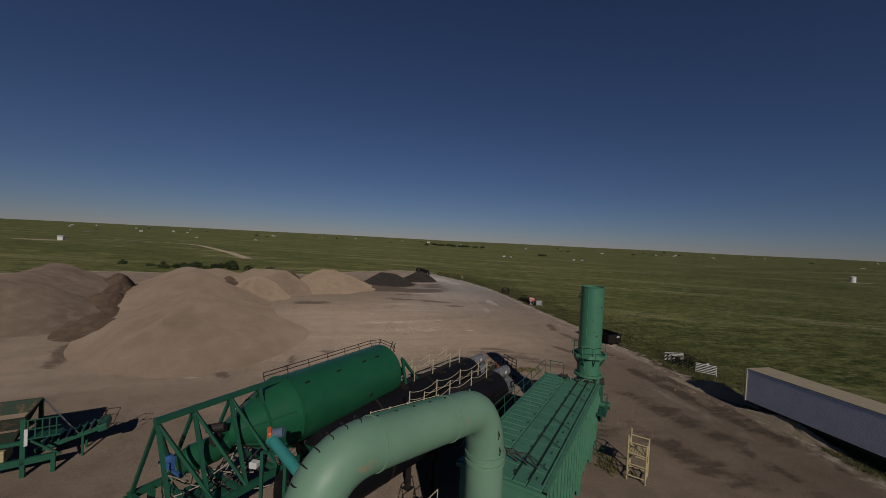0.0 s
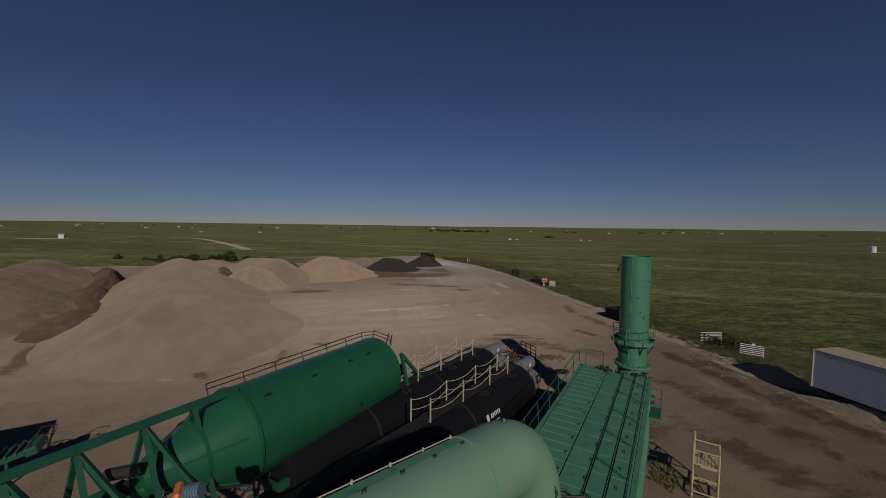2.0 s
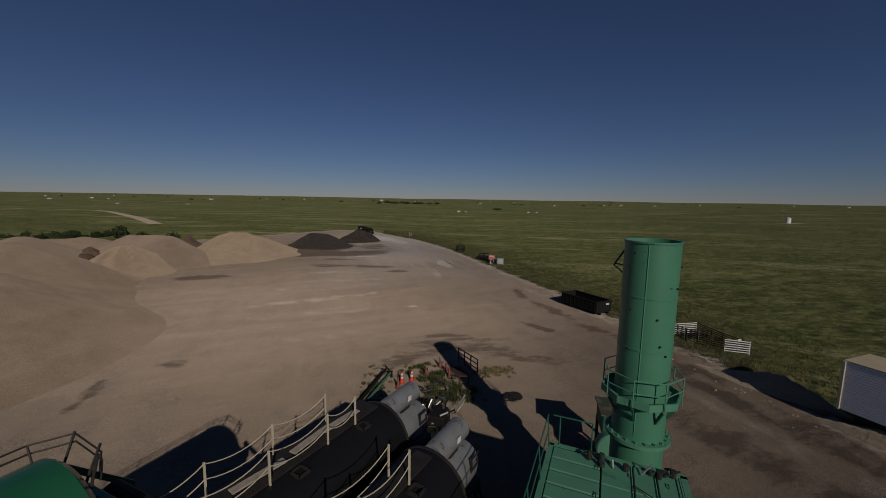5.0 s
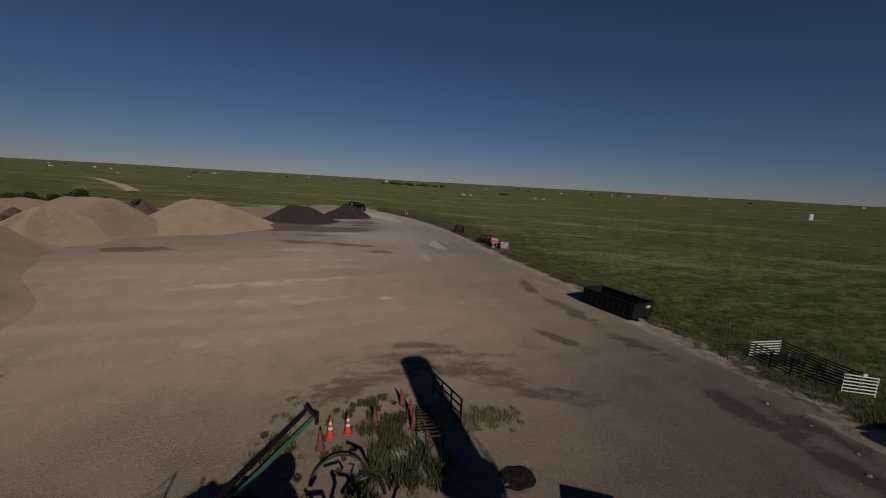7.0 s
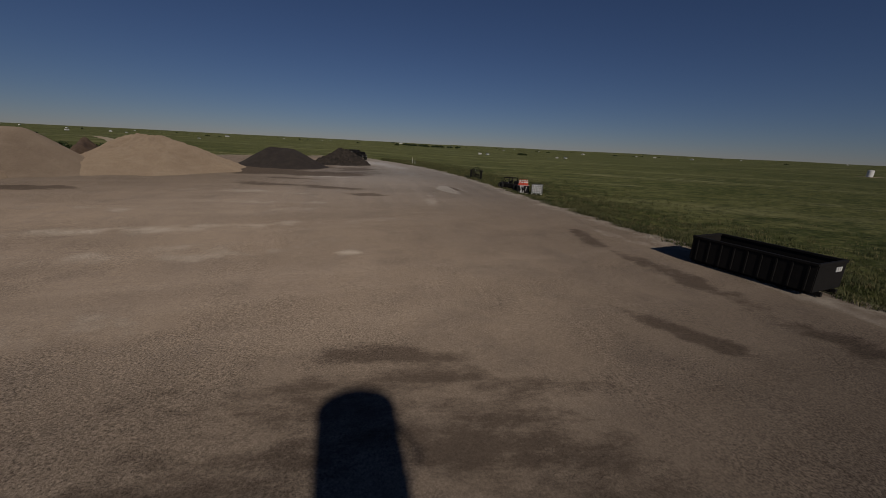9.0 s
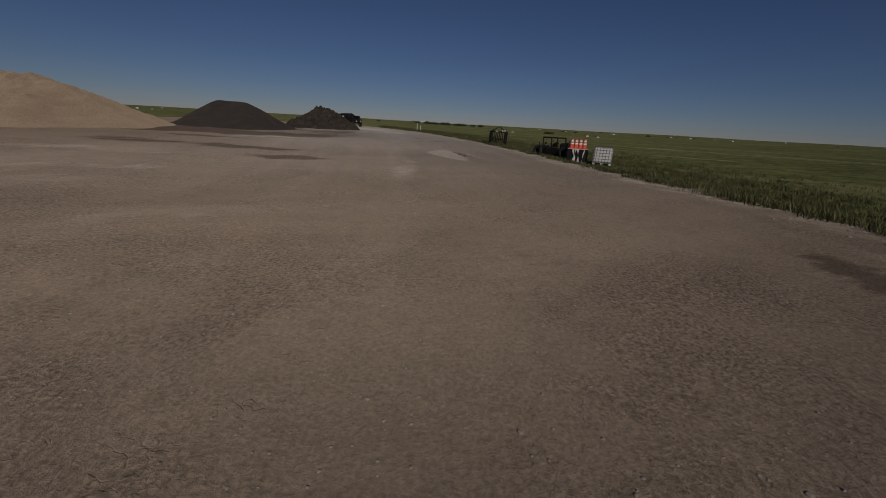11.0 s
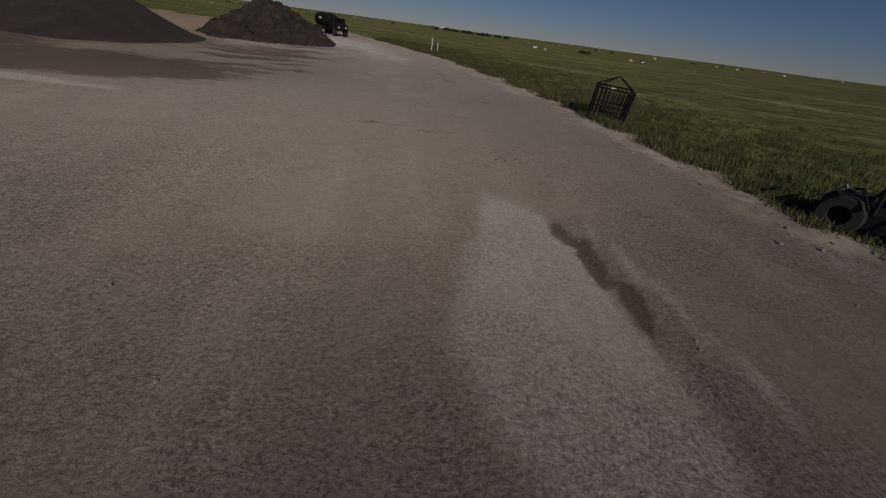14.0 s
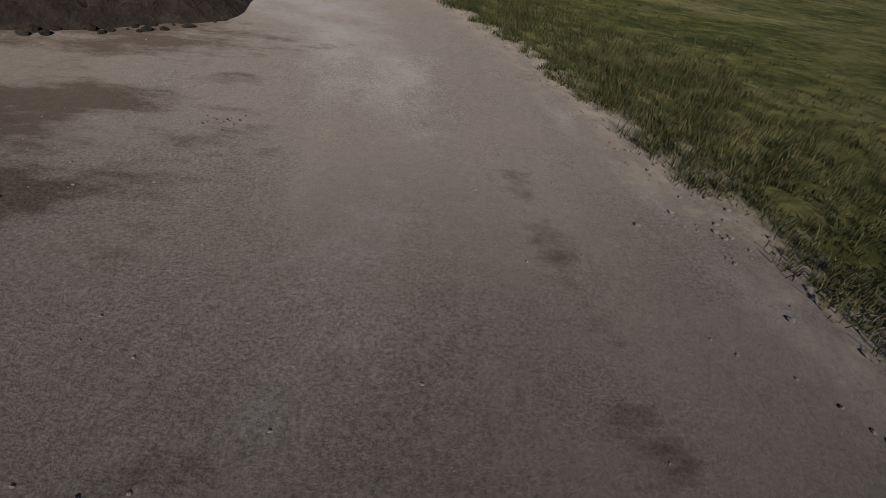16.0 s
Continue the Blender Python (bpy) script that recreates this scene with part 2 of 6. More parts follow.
def hose(bm, pts, r, n=6):
    """A tube along a polyline."""
    pts = [Vector(p) for p in pts]
    rings = []
    for i, p in enumerate(pts):
        d = (pts[min(i + 1, len(pts) - 1)] - pts[max(i - 1, 0)]).normalized()
        q = d.to_track_quat("Z", "Y")
        rings.append([bm.verts.new(p + q @ Vector((r * math.cos(k * math.tau / n), r * math.sin(k * math.tau / n), 0))) for k in range(n)])
    for p, q in zip(rings, rings[1:]):
        for k in range(n):
            bm.faces.new((p[k], p[(k + 1) % n], q[(k + 1) % n], q[k]))
    bm.faces.new(rings[0][::-1]), bm.faces.new(rings[-1])


def sag(a, b, drop, n=8):
    a, b = Vector(a), Vector(b)
    return [a.lerp(b, k / n) - Vector((0, 0, drop * 4 * (k / n) * (1 - k / n))) for k in range(n + 1)]


def finish(bm, name, material, smooth=False):
    bmesh.ops.recalc_face_normals(bm, faces=bm.faces)
    me = bpy.data.meshes.new(name)
    bm.to_mesh(me)
    bm.free()
    me.materials.append(material)
    if smooth:
        me.polygons.foreach_set("use_smooth", [True] * len(me.polygons))
        me.set_sharp_from_angle(angle=radians(35))
    return me


def part(name, bm, material, parent, label="", smooth=False):
    ob = new(name, finish(bm, name, material, smooth))
    ob.parent = parent
    return tagged(ob, label)


def thing(name, m, label, category, group="", kind=""):
    ob = new(name)
    ob.empty_display_size = 0.3
    ob.matrix_world = m
    return tagged(ob, label, category, group, kind)


def B():
    return bmesh.new()


def one(name, make, *args):
    bm = B()
    make(bm, *args)
    return bm

# ---------------------------------------------------------------- the land
EDGE = [(29.2, -30), (28.9, 20), (28.4, 40), (26.2, 52), (23.8, 66), (21.0, 77), (20.0, 82), (18.2, 91.7), (16.2, 101), (14.2, 107.5),
        (11.7, 114.5), (9.0, 121), (5.0, 128), (0, 136), (-6, 146), (-14, 150), (-24, 140), (-40, 122), (-60, 112), (-95, 104), (-130, 60), (-130, -60), (29.2, -60)]


def edge_distance(px, py):
    """Metres inside (plus) or outside (minus) the gravel yard."""
    px, py = np.asarray(px, float), np.asarray(py, float)
    best, inside = np.full(px.shape, 1e9), np.zeros(px.shape, bool)
    for (ax, ay), (bx, by) in zip(EDGE, EDGE[1:] + EDGE[:1]):
        dx, dy = bx - ax, by - ay
        k = np.clip(((px - ax) * dx + (py - ay) * dy) / (dx * dx + dy * dy), 0, 1)
        best = np.minimum(best, np.hypot(px - ax - k * dx, py - ay - k * dy))
        if ay != by:
            cross = (ay > py) != (by > py)
            inside ^= cross & (px < ax + (py - ay) / (by - ay) * dx)
    return np.where(inside, best, -best)


WAVES = [(random.uniform(0, math.tau), random.uniform(0, math.tau), random.uniform(0.6, 1.5)) for _ in range(14)]


def land(px, py):
    """Height of the ground."""
    px, py = np.asarray(px, float), np.asarray(py, float)
    base = 0.15 + 0.014 * (np.clip(py, -40, 135) - 22)
    e = edge_distance(px, py)
    out = np.clip(-e, 0, None)
    base = base - 0.9 * (1 - np.exp(-out / 14)) * np.clip((px + 10) / 30, 0, 1) - 0.003 * np.clip(out, 0, 260)
    d = np.hypot(px, py - 60)
    roll = 0
    for k, (a, p, s) in enumerate(WAVES):
        wave = (70 + 75 * k) * s
        roll = roll + np.sin((px * math.cos(a) + py * math.sin(a)) / wave * math.tau + p) * wave * 0.0016
    base = base + roll * np.clip((out - 5) / 160, 0, 1) * np.clip(d / 900, 0.15, 1)
    base = base + 13 * np.clip((d - 1600) / 2600, 0, 1) ** 1.3 + 4 * np.clip((d - 2200) / 2000, 0, 1) * np.clip(-px / 1500, 0, 1)
    bank = np.clip(out / 1.5, 0, 1) * np.clip((14 - out) / 8, 0, 1)
    base = base + bank * (0.14 * np.sin(px * 1.7 + 1.5 * np.sin(py * 0.8)) * np.sin(py * 1.1 + 0.7 * np.sin(px)) + 0.10 * np.sin(px * 0.6 + py * 0.5))
    yard = np.clip(e / 3, 0, 1)
    base = base + yard * (0.035 * np.sin(px * 0.9 + 2 * np.sin(py * 0.21)) * np.sin(py * 0.37 + 1.3) + 0.02 * np.sin(px * 2.3 + py * 0.7))
    # washed rut beside the pale sand fan
    along = np.clip((py - 80) / 8.5, 0, 1)
    rx = 13.1 - 1.2 * along
    base = base - 0.12 * np.exp(-((px - rx - 0.35) / 0.28) ** 2) * np.clip((py - 79.5) / 2, 0, 1) * np.clip((89.5 - py) / 2.5, 0, 1)
    base = base + 0.10 * np.exp(-((px - 11.3) / 1.5) ** 2 - ((py - 84.5) / 3.2) ** 2)
    return base


def gz(x, y):
    return float(land(np.array([x]), np.array([y]))[0])


def axis(stretches, far, rate=1.13):
    """Grid lines: even steps in each stretch, then ever wider ones."""
    a = []
    for lo, hi, step in stretches:
        a += list(np.arange(lo, hi - 0.01, step))
    s = step
    while a[-1] < far:
        s *= rate
        a.append(a[-1] + s)
    s = stretches[0][2]
    while a[0] > -far:
        s *= rate
        a.insert(0, a[0] - s)
    return np.array(a)


def blobs(px, py, rows):
    out = np.zeros(px.shape)
    for cx, cy, rx, ry, turn, power in rows:
        c, s = math.cos(radians(turn)), math.sin(radians(turn))
        ax, ay = (px - cx) * c + (py - cy) * s, -(px - cx) * s + (py - cy) * c
        out = np.maximum(out, power * np.exp(-((ax / rx) ** 2 + (ay / ry) ** 2) ** 1.5))
    return out


# oil-dark, damp and other darker ground: centre, half sizes, turn, strength
STAINS = [(18.8, 63.8, 0.8, 2.6, -8, 0.9), (1.3, 103.6, 1.4, 0.5, 20, 0.8), (-0.2, 107.2, 1.6, 0.5, 10, 0.9),
          (4.2, 45.4, 3.6, 1.0, 28, 0.62), (10.2, 46.9, 3.4, 1.3, -14, 0.7), (7.2, 47.4, 2.4, 0.9, 10, 0.6),
          (7.3, 50.1, 2.6, 0.6, 0, 0.9), (16.5, 51.5, 0.6, 2.4, 34, 0.9), (22.4, 43.2, 0.9, 3.2, 14, 0.9), (24.8, 41.6, 0.7, 3.0, 14, 0.9), (-20, 37.6, 1.6, 0.5, -35, 1.0), (-15.4, 42, 0.5, 2.5, 10, 0.8),
          (26.8, 46, 1.2, 7, 12, 0.8), (24, 37, 0.9, 9, 14, 0.85), (26.6, 31, 0.7, 8, 10, 0.75), (20.5, 33, 1.6, 7, 22, 0.7), (17.5, 27, 1.8, 6, 30, 0.7), (22, 28, 0.8, 8, 16, 0.7),
          (8, 48.5, 6, 1.6, 8, 0.6), (13, 45, 3.2, 1.2, -20, 0.7), (3, 45.5, 3.5, 0.9, 20, 0.5), (10.25, 39.3, 0.7, 0.5, 0, 1.0), (10.3, 42.7, 1.5, 0.9, 0, 0.5),
          (-5.5, 97.2, 7.0, 3.2, 10, 1.5), (-13, 95, 8, 1.6, 5, 1.3), (-15, 99.5, 7, 4, 0, 1.4), (-1, 82.8, 4, 1.3, -10, 0.9), (3.6, 78.6, 2.2, 1.1, 0, 0.95), (-8, 84, 4, 1.8, 0, 0.7), (0, 101, 5, 1.2, 12, 0.6),
          (-14, 108, 8.6, 8.6, 0, 1.1), (-5, 116, 8, 3.5, 0, 0.7), (2, 112, 2.0, 5, 10, 0.35), (-2.5, 108.5, 4.0, 4.0, 0, 0.75), 
          (20, 57, 0.9, 6, 14, 0.75), (22, 50, 1.0, 4, 30, 0.7), (-24.3, 75.2, 3.4, 1.5, 10, 1.4), (-33.5, 70, 1.6, 5, 20, 1.0), (-30.5, 86, 1.4, 5, 30, 0.9), (-39, 43, 1.6, 5, 30, 1.2), (-37, 38.5, 1.0, 2.5, 40, 0.9), (-12.5, 46, 1.2, 0.8, 30, 0.6), (12, 30, 3, 2.5, 0, 0.5), (4, 34, 8, 6, 0, 0.2), (-15, 40, 8, 1.2, 25, 0.25),
          # the row at (12.62, 86.2) darkens the bottom of the washed rut
          (-6.5, 90, 5.5, 1.4, -6, 0.6), (8.2, 93.5, 1.2, 0.5, 0, 0.45), (12.62, 86.2, 0.2, 1.6, 14, 1.5), (9.4, 107.5, 0.55, 5.5, 12, 0.42), (2.6, 109, 0.6, 6, 8, 0.4), (-1.5, 104.5, 4, 0.8, 15, 1.0), (0.5, 108, 2.6, 0.7, 20, 0.9), (-1, 111, 3, 1.0, 8, 0.9), (5, 104, 1.6, 0.5, 0, 0.5)]
# wheel-worn pale sand
PALES = [(-22, 36.5, 3.2, 0.5, -20, 0.5), (-3, 72.5, 9, 1.0, 8, 0.35), (-3, 63.6, 13, 1.3, 20, 0.45), (-4, 58, 13, 1.7, 18, 0.33), (-6, 69, 15, 1.6, 12, 0.3), (-4, 50.5, 9, 1.4, 12, 0.3), (11.75, 86.2, 0.7, 2.2, 16, 1.5), (11.7, 84.2, 1.1, 2.5, 14, 1.5), (13.5, 85.2, 0.22, 2.6, 14, 0.8), (6.7, 102, 3.0, 10, 11, 0.34),
         (4.3, 116, 2.4, 6, 25, 0.6), (-1, 125, 4, 9, 30, 0.7), (-3, 93.2, 4, 0.5, 8, 0.9), (9.6, 77, 0.8, 5, 0, 0.5), (22.5, 35, 1.0, 7, 15, 0.5), (24.6, 52, 0.7, 7, 14, 0.7), (21.5, 63, 0.7, 6, 20, 0.5),
         (5, 59, 1.0, 0.5, 0, 0.7), (14.5, 81.5, 0.5, 2.2, 25, 0.3), (18.3, 84, 0.7, 5, 14, 0.55), (-8, 78, 10, 1.2, 0, 0.4), (16.5, 95, 0.5, 8, 12, 0.5), (12.3, 108, 0.6, 8, 20, 0.5)]

# sandier and more loamy parts of the yard; lens vignetting is painted in too
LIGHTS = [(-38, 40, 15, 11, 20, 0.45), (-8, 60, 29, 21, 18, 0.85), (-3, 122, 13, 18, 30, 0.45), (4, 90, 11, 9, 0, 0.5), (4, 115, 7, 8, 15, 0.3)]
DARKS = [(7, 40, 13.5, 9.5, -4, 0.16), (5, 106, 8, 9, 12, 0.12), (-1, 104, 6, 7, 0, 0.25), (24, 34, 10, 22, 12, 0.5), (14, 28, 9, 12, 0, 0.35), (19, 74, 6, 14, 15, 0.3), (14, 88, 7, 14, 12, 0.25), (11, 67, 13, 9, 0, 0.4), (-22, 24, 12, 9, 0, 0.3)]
gx = axis([(-44, 3, 0.6), (3, 19, 0.3), (19, 34, 0.75)], 4300)
gy = axis([(-6, 36, 0.8), (36, 77, 0.5), (77, 92, 0.35), (92, 152, 0.7)], 4300)
GX, GY = np.meshgrid(gx, gy)
GZ = land(GX, GY)
nx, ny = len(gx), len(gy)
verts = np.stack([GX.ravel(), GY.ravel(), GZ.ravel()], 1)
idx = np.arange(nx * ny).reshape(ny, nx)
quads = np.stack([idx[:-1, :-1].ravel(), idx[:-1, 1:].ravel(), idx[1:, 1:].ravel(), idx[1:, :-1].ravel()], 1)
me = bpy.data.meshes.new("ground")
me.from_pydata(verts.tolist(), [], quads.tolist())
me.polygons.foreach_set("use_smooth", [True] * len(me.polygons))
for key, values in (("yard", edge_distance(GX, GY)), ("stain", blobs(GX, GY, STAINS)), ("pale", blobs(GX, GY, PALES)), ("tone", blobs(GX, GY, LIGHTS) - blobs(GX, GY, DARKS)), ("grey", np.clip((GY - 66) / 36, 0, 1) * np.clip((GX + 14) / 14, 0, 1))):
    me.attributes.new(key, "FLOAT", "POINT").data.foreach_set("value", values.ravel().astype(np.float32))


def ground_material():
    m = bpy.data.materials.new("gravel yard and prairie")
    m.use_nodes = True
    n, l = m.node_tree.nodes, m.node_tree.links
    b = n["Principled BSDF"]
    b.inputs["Roughness"].default_value, b.inputs["Specular IOR Level"].default_value = 0.95, 0.12
    b.inputs["Diffuse Roughness"].default_value = 1.0
    geo = n.new("ShaderNodeNewGeometry")

    def noi(scale, detail=5, rough=0.6, stretch=None):
        k = n.new("ShaderNodeTexNoise")
        k.inputs["Scale"].default_value, k.inputs["Detail"].default_value, k.inputs["Roughness"].default_value = scale, detail, rough
        if stretch:
            mp = n.new("ShaderNodeMapping")
            mp.vector_type = "TEXTURE"
            mp.inputs["Rotation"].default_value, mp.inputs["Scale"].default_value = (0, 0, radians(stretch[0])), (1 / stretch[1], 1 / stretch[2], 1)
            l.new(geo.outputs["Position"], mp.inputs[0]), l.new(mp.outputs[0], k.inputs["Vector"])
        else:
            l.new(geo.outputs["Position"], k.inputs["Vector"])
        return k.outputs[0]

    def rng(v, a, b_, c=0.0, d=1.0):
        k = n.new("ShaderNodeMapRange")
        for i, val in enumerate((a, b_, c, d)):
            k.inputs[i + 1].default_value = val
        l.new(v, k.inputs[0])
        return k.outputs[0]

    def mix(f, a, b_, how="MIX"):
        k = n.new("ShaderNodeMix")
        k.data_type, k.blend_type = "RGBA", how
        for socket, v in ((k.inputs[0], f), (k.inputs[6], a), (k.inputs[7], b_)):
            if isinstance(v, (int, float)):
                socket.default_value = v
            elif isinstance(v, tuple):
                socket.default_value = (*v, 1)
            else:
                l.new(v, socket)
        return k.outputs[2]

    def calc(op, a, b_):
        k = n.new("ShaderNodeMath")
        k.operation = op
        for socket, v in zip(k.inputs, (a, b_)):
            if isinstance(v, (int, float)):
                socket.default_value = v
            else:
                l.new(v, socket)
        return k.outputs[0]

    def attr(name):
        k = n.new("ShaderNodeAttribute")
        k.attribute_name = name
        return k.outputs["Fac"]

    # yard
    broad, middle, grain, speck = noi(0.07), noi(0.55), noi(5.0), noi(20.0, 6, 0.75)
    tracks = noi(0.35, 5, 0.55, (18, 0.16, 1.3))
    lane = rng(attr("grey"), 0.0, 0.5, 0.15, 1.0)
    col = mix(rng(broad, 0.35, 0.65), (0.315, 0.235, 0.165), (0.265, 0.20, 0.145))
    col = mix(rng(tracks, 0.45, 0.7, 0, 0.6), col, (0.36, 0.275, 0.20))
    col = mix(rng(middle, 0.5, 0.72, 0, 0.5), col, (0.205, 0.158, 0.12))
    ruts = noi(0.5, 6, 0.6, (9, 1.6, 0.09))
    col = mix(calc("MULTIPLY", lane, rng(ruts, 0.52, 0.7, 0, 0.55)), col, (0.20, 0.155, 0.12))
    col = mix(calc("MULTIPLY", lane, rng(ruts, 0.46, 0.3, 0, 0.45)), col, (0.40, 0.32, 0.245))
    col = mix(attr("grey"), col, mix(0.75, col, (0.300, 0.266, 0.232)))
    pale = rng(calc("ADD", attr("pale"), calc("MULTIPLY", calc("SUBTRACT", middle, 0.5), 1.2)), 0.3, 0.7)
    col = mix(pale, col, mix(attr("grey"), (0.46, 0.375, 0.285), (0.385, 0.35, 0.315)))
    wet = rng(calc("ADD", attr("stain"), calc("MULTIPLY", calc("SUBTRACT", noi(0.7, 9, 0.72, (5, 0.6, 1.3)), 0.5), 2.2)), 0.36, 0.72, 0, 0.8)
    col = mix(wet, col, (0.112, 0.080, 0.057))
    col = mix(0.3, col, mix(rng(grain, 0.3, 0.7), (0.72, 0.72, 0.72), (1.25, 1.25, 1.25)), "MULTIPLY")
    stony = calc("MULTIPLY", rng(noi(0.16, 5, 0.65), 0.42, 0.58, 0.35, 1.0), rng(attr("grey"), 0.2, 0.9, 1.0, 0.6))
    col = mix(stony, col, mix(rng(speck, 0.36, 0.66), (0.38, 0.38, 0.38), (1.62, 1.62, 1.62)), "MULTIPLY")
    # dried, cracked crust in patches
    cell = n.new("ShaderNodeTexVoronoi")
    cell.feature, cell.inputs["Scale"].default_value = "DISTANCE_TO_EDGE", 6.5
    warp = n.new("ShaderNodeVectorMath")
    warp.operation = "MULTIPLY_ADD"
    wob = n.new("ShaderNodeTexNoise")
    wob.inputs["Scale"].default_value = 2.5
    l.new(geo.outputs["Position"], wob.inputs["Vector"])
    l.new(wob.outputs["Color"], warp.inputs[0])
    warp.inputs[1].default_value = (0.5, 0.5, 0.5)
    l.new(geo.outputs["Position"], warp.inputs[2]), l.new(warp.outputs[0], cell.inputs["Vector"])
    crust = calc("MULTIPLY", calc("MULTIPLY", rng(cell.outputs["Distance"], 0.05, 0.0), rng(attr("grey"), 0.0, 0.4, 1.0, 0.0)), rng(noi(0.22, 8, 0.8), 0.52, 0.66))
    col = mix(calc("MULTIPLY", crust, 0.16), col, (0.09, 0.07, 0.055))
    # soil tone, with the painted vignetting, multiplied into the yard colour
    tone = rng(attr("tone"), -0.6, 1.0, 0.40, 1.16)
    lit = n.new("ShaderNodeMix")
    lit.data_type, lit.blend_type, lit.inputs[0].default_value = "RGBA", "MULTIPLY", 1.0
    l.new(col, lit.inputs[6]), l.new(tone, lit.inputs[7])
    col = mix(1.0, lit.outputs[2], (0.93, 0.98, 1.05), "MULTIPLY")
    # prairie
    g1, g2, g3 = noi(0.006, 6, 0.65), noi(0.05, 6, 0.65), noi(0.9, 6, 0.7)
    streak = noi(0.02, 9, 0.74, (-8, 0.5, 1.6))
    grass = mix(rng(g1, 0.38, 0.62), (0.070, 0.086, 0.028), (0.115, 0.122, 0.045))
    grass = mix(rng(g2, 0.4, 0.7, 0, 0.8), grass, (0.155, 0.150, 0.062))
    grass = mix(rng(streak, 0.51, 0.60, 0, 0.8), grass, (0.29, 0.265, 0.15))
    grass = mix(rng(noi(0.03, 8, 0.7, (-14, 0.35, 1.8)), 0.57, 0.63, 0, 0.95), grass, (0.36, 0.32, 0.21))
    grass = mix(0.75, grass, mix(rng(g3, 0.36, 0.64), (0.40, 0.45, 0.45), (1.55, 1.55, 1.55)), "MULTIPLY")
    grass = mix(rng(noi(0.16, 6, 0.7), 0.55, 0.75, 0, 0.7), grass, (0.045, 0.060, 0.020))
    tuft = noi(0.28, 8, 0.78, (15, 0.6, 1.5))
    grass = mix(rng(tuft, 0.5, 0.64, 0, 0.8), grass, (0.235, 0.22, 0.105))
    grass = mix(rng(noi(1.1, 8, 0.8, (12, 0.6, 1.2)), 0.51, 0.62, 0, 0.8), grass, (0.29, 0.27, 0.15))
    grass = mix(rng(tuft, 0.5, 0.36, 0, 0.7), grass, (0.035, 0.048, 0.016))
    grass = mix(1.0, grass, (0.53, 0.56, 0.44), "MULTIPLY")
    # ragged seam of the two
    seam = calc("ADD", attr("yard"), calc("MULTIPLY", calc("SUBTRACT", noi(0.45, 7, 0.72), 0.5), 5.0))
    col = mix(calc("MULTIPLY", rng(seam, 1.8, 0.2), rng(noi(1.3, 7, 0.7), 0.42, 0.58)), col, (0.31, 0.275, 0.225))
    col = mix(rng(seam, -1.2, 0.2), grass, col)
    l.new(col, b.inputs["Base Color"])
    h = calc("ADD", calc("SUBTRACT", calc("MULTIPLY", grain, 0.35), calc("MULTIPLY", crust, 0.3)), calc("MULTIPLY", calc("MULTIPLY", speck, stony), 0.9))
    bp = n.new("ShaderNodeBump")
    bp.inputs["Strength"].default_value, bp.inputs["Distance"].default_value = 0.75, 0.05
    l.new(h, bp.inputs["Height"]), l.new(bp.outputs[0], b.inputs["Normal"])
    return m


me.materials.append(ground_material())
tagged(new("ground", me), "bare tan gravel yard edged by green prairie", "ground", kind="structure")


# ---------------------------------------------------------------- heaps
def settle(rows, cx, cy, base):
    """Lift every vertex by the ground beneath it."""
    flat_list = [v for row in rows for v in row]
    zs = land(np.array([cx + v.co.x for v in flat_list]), np.array([cy + v.co.y for v in flat_list]))
    for v, z in zip(flat_list, zs):
        v.co.z += float(z) - base


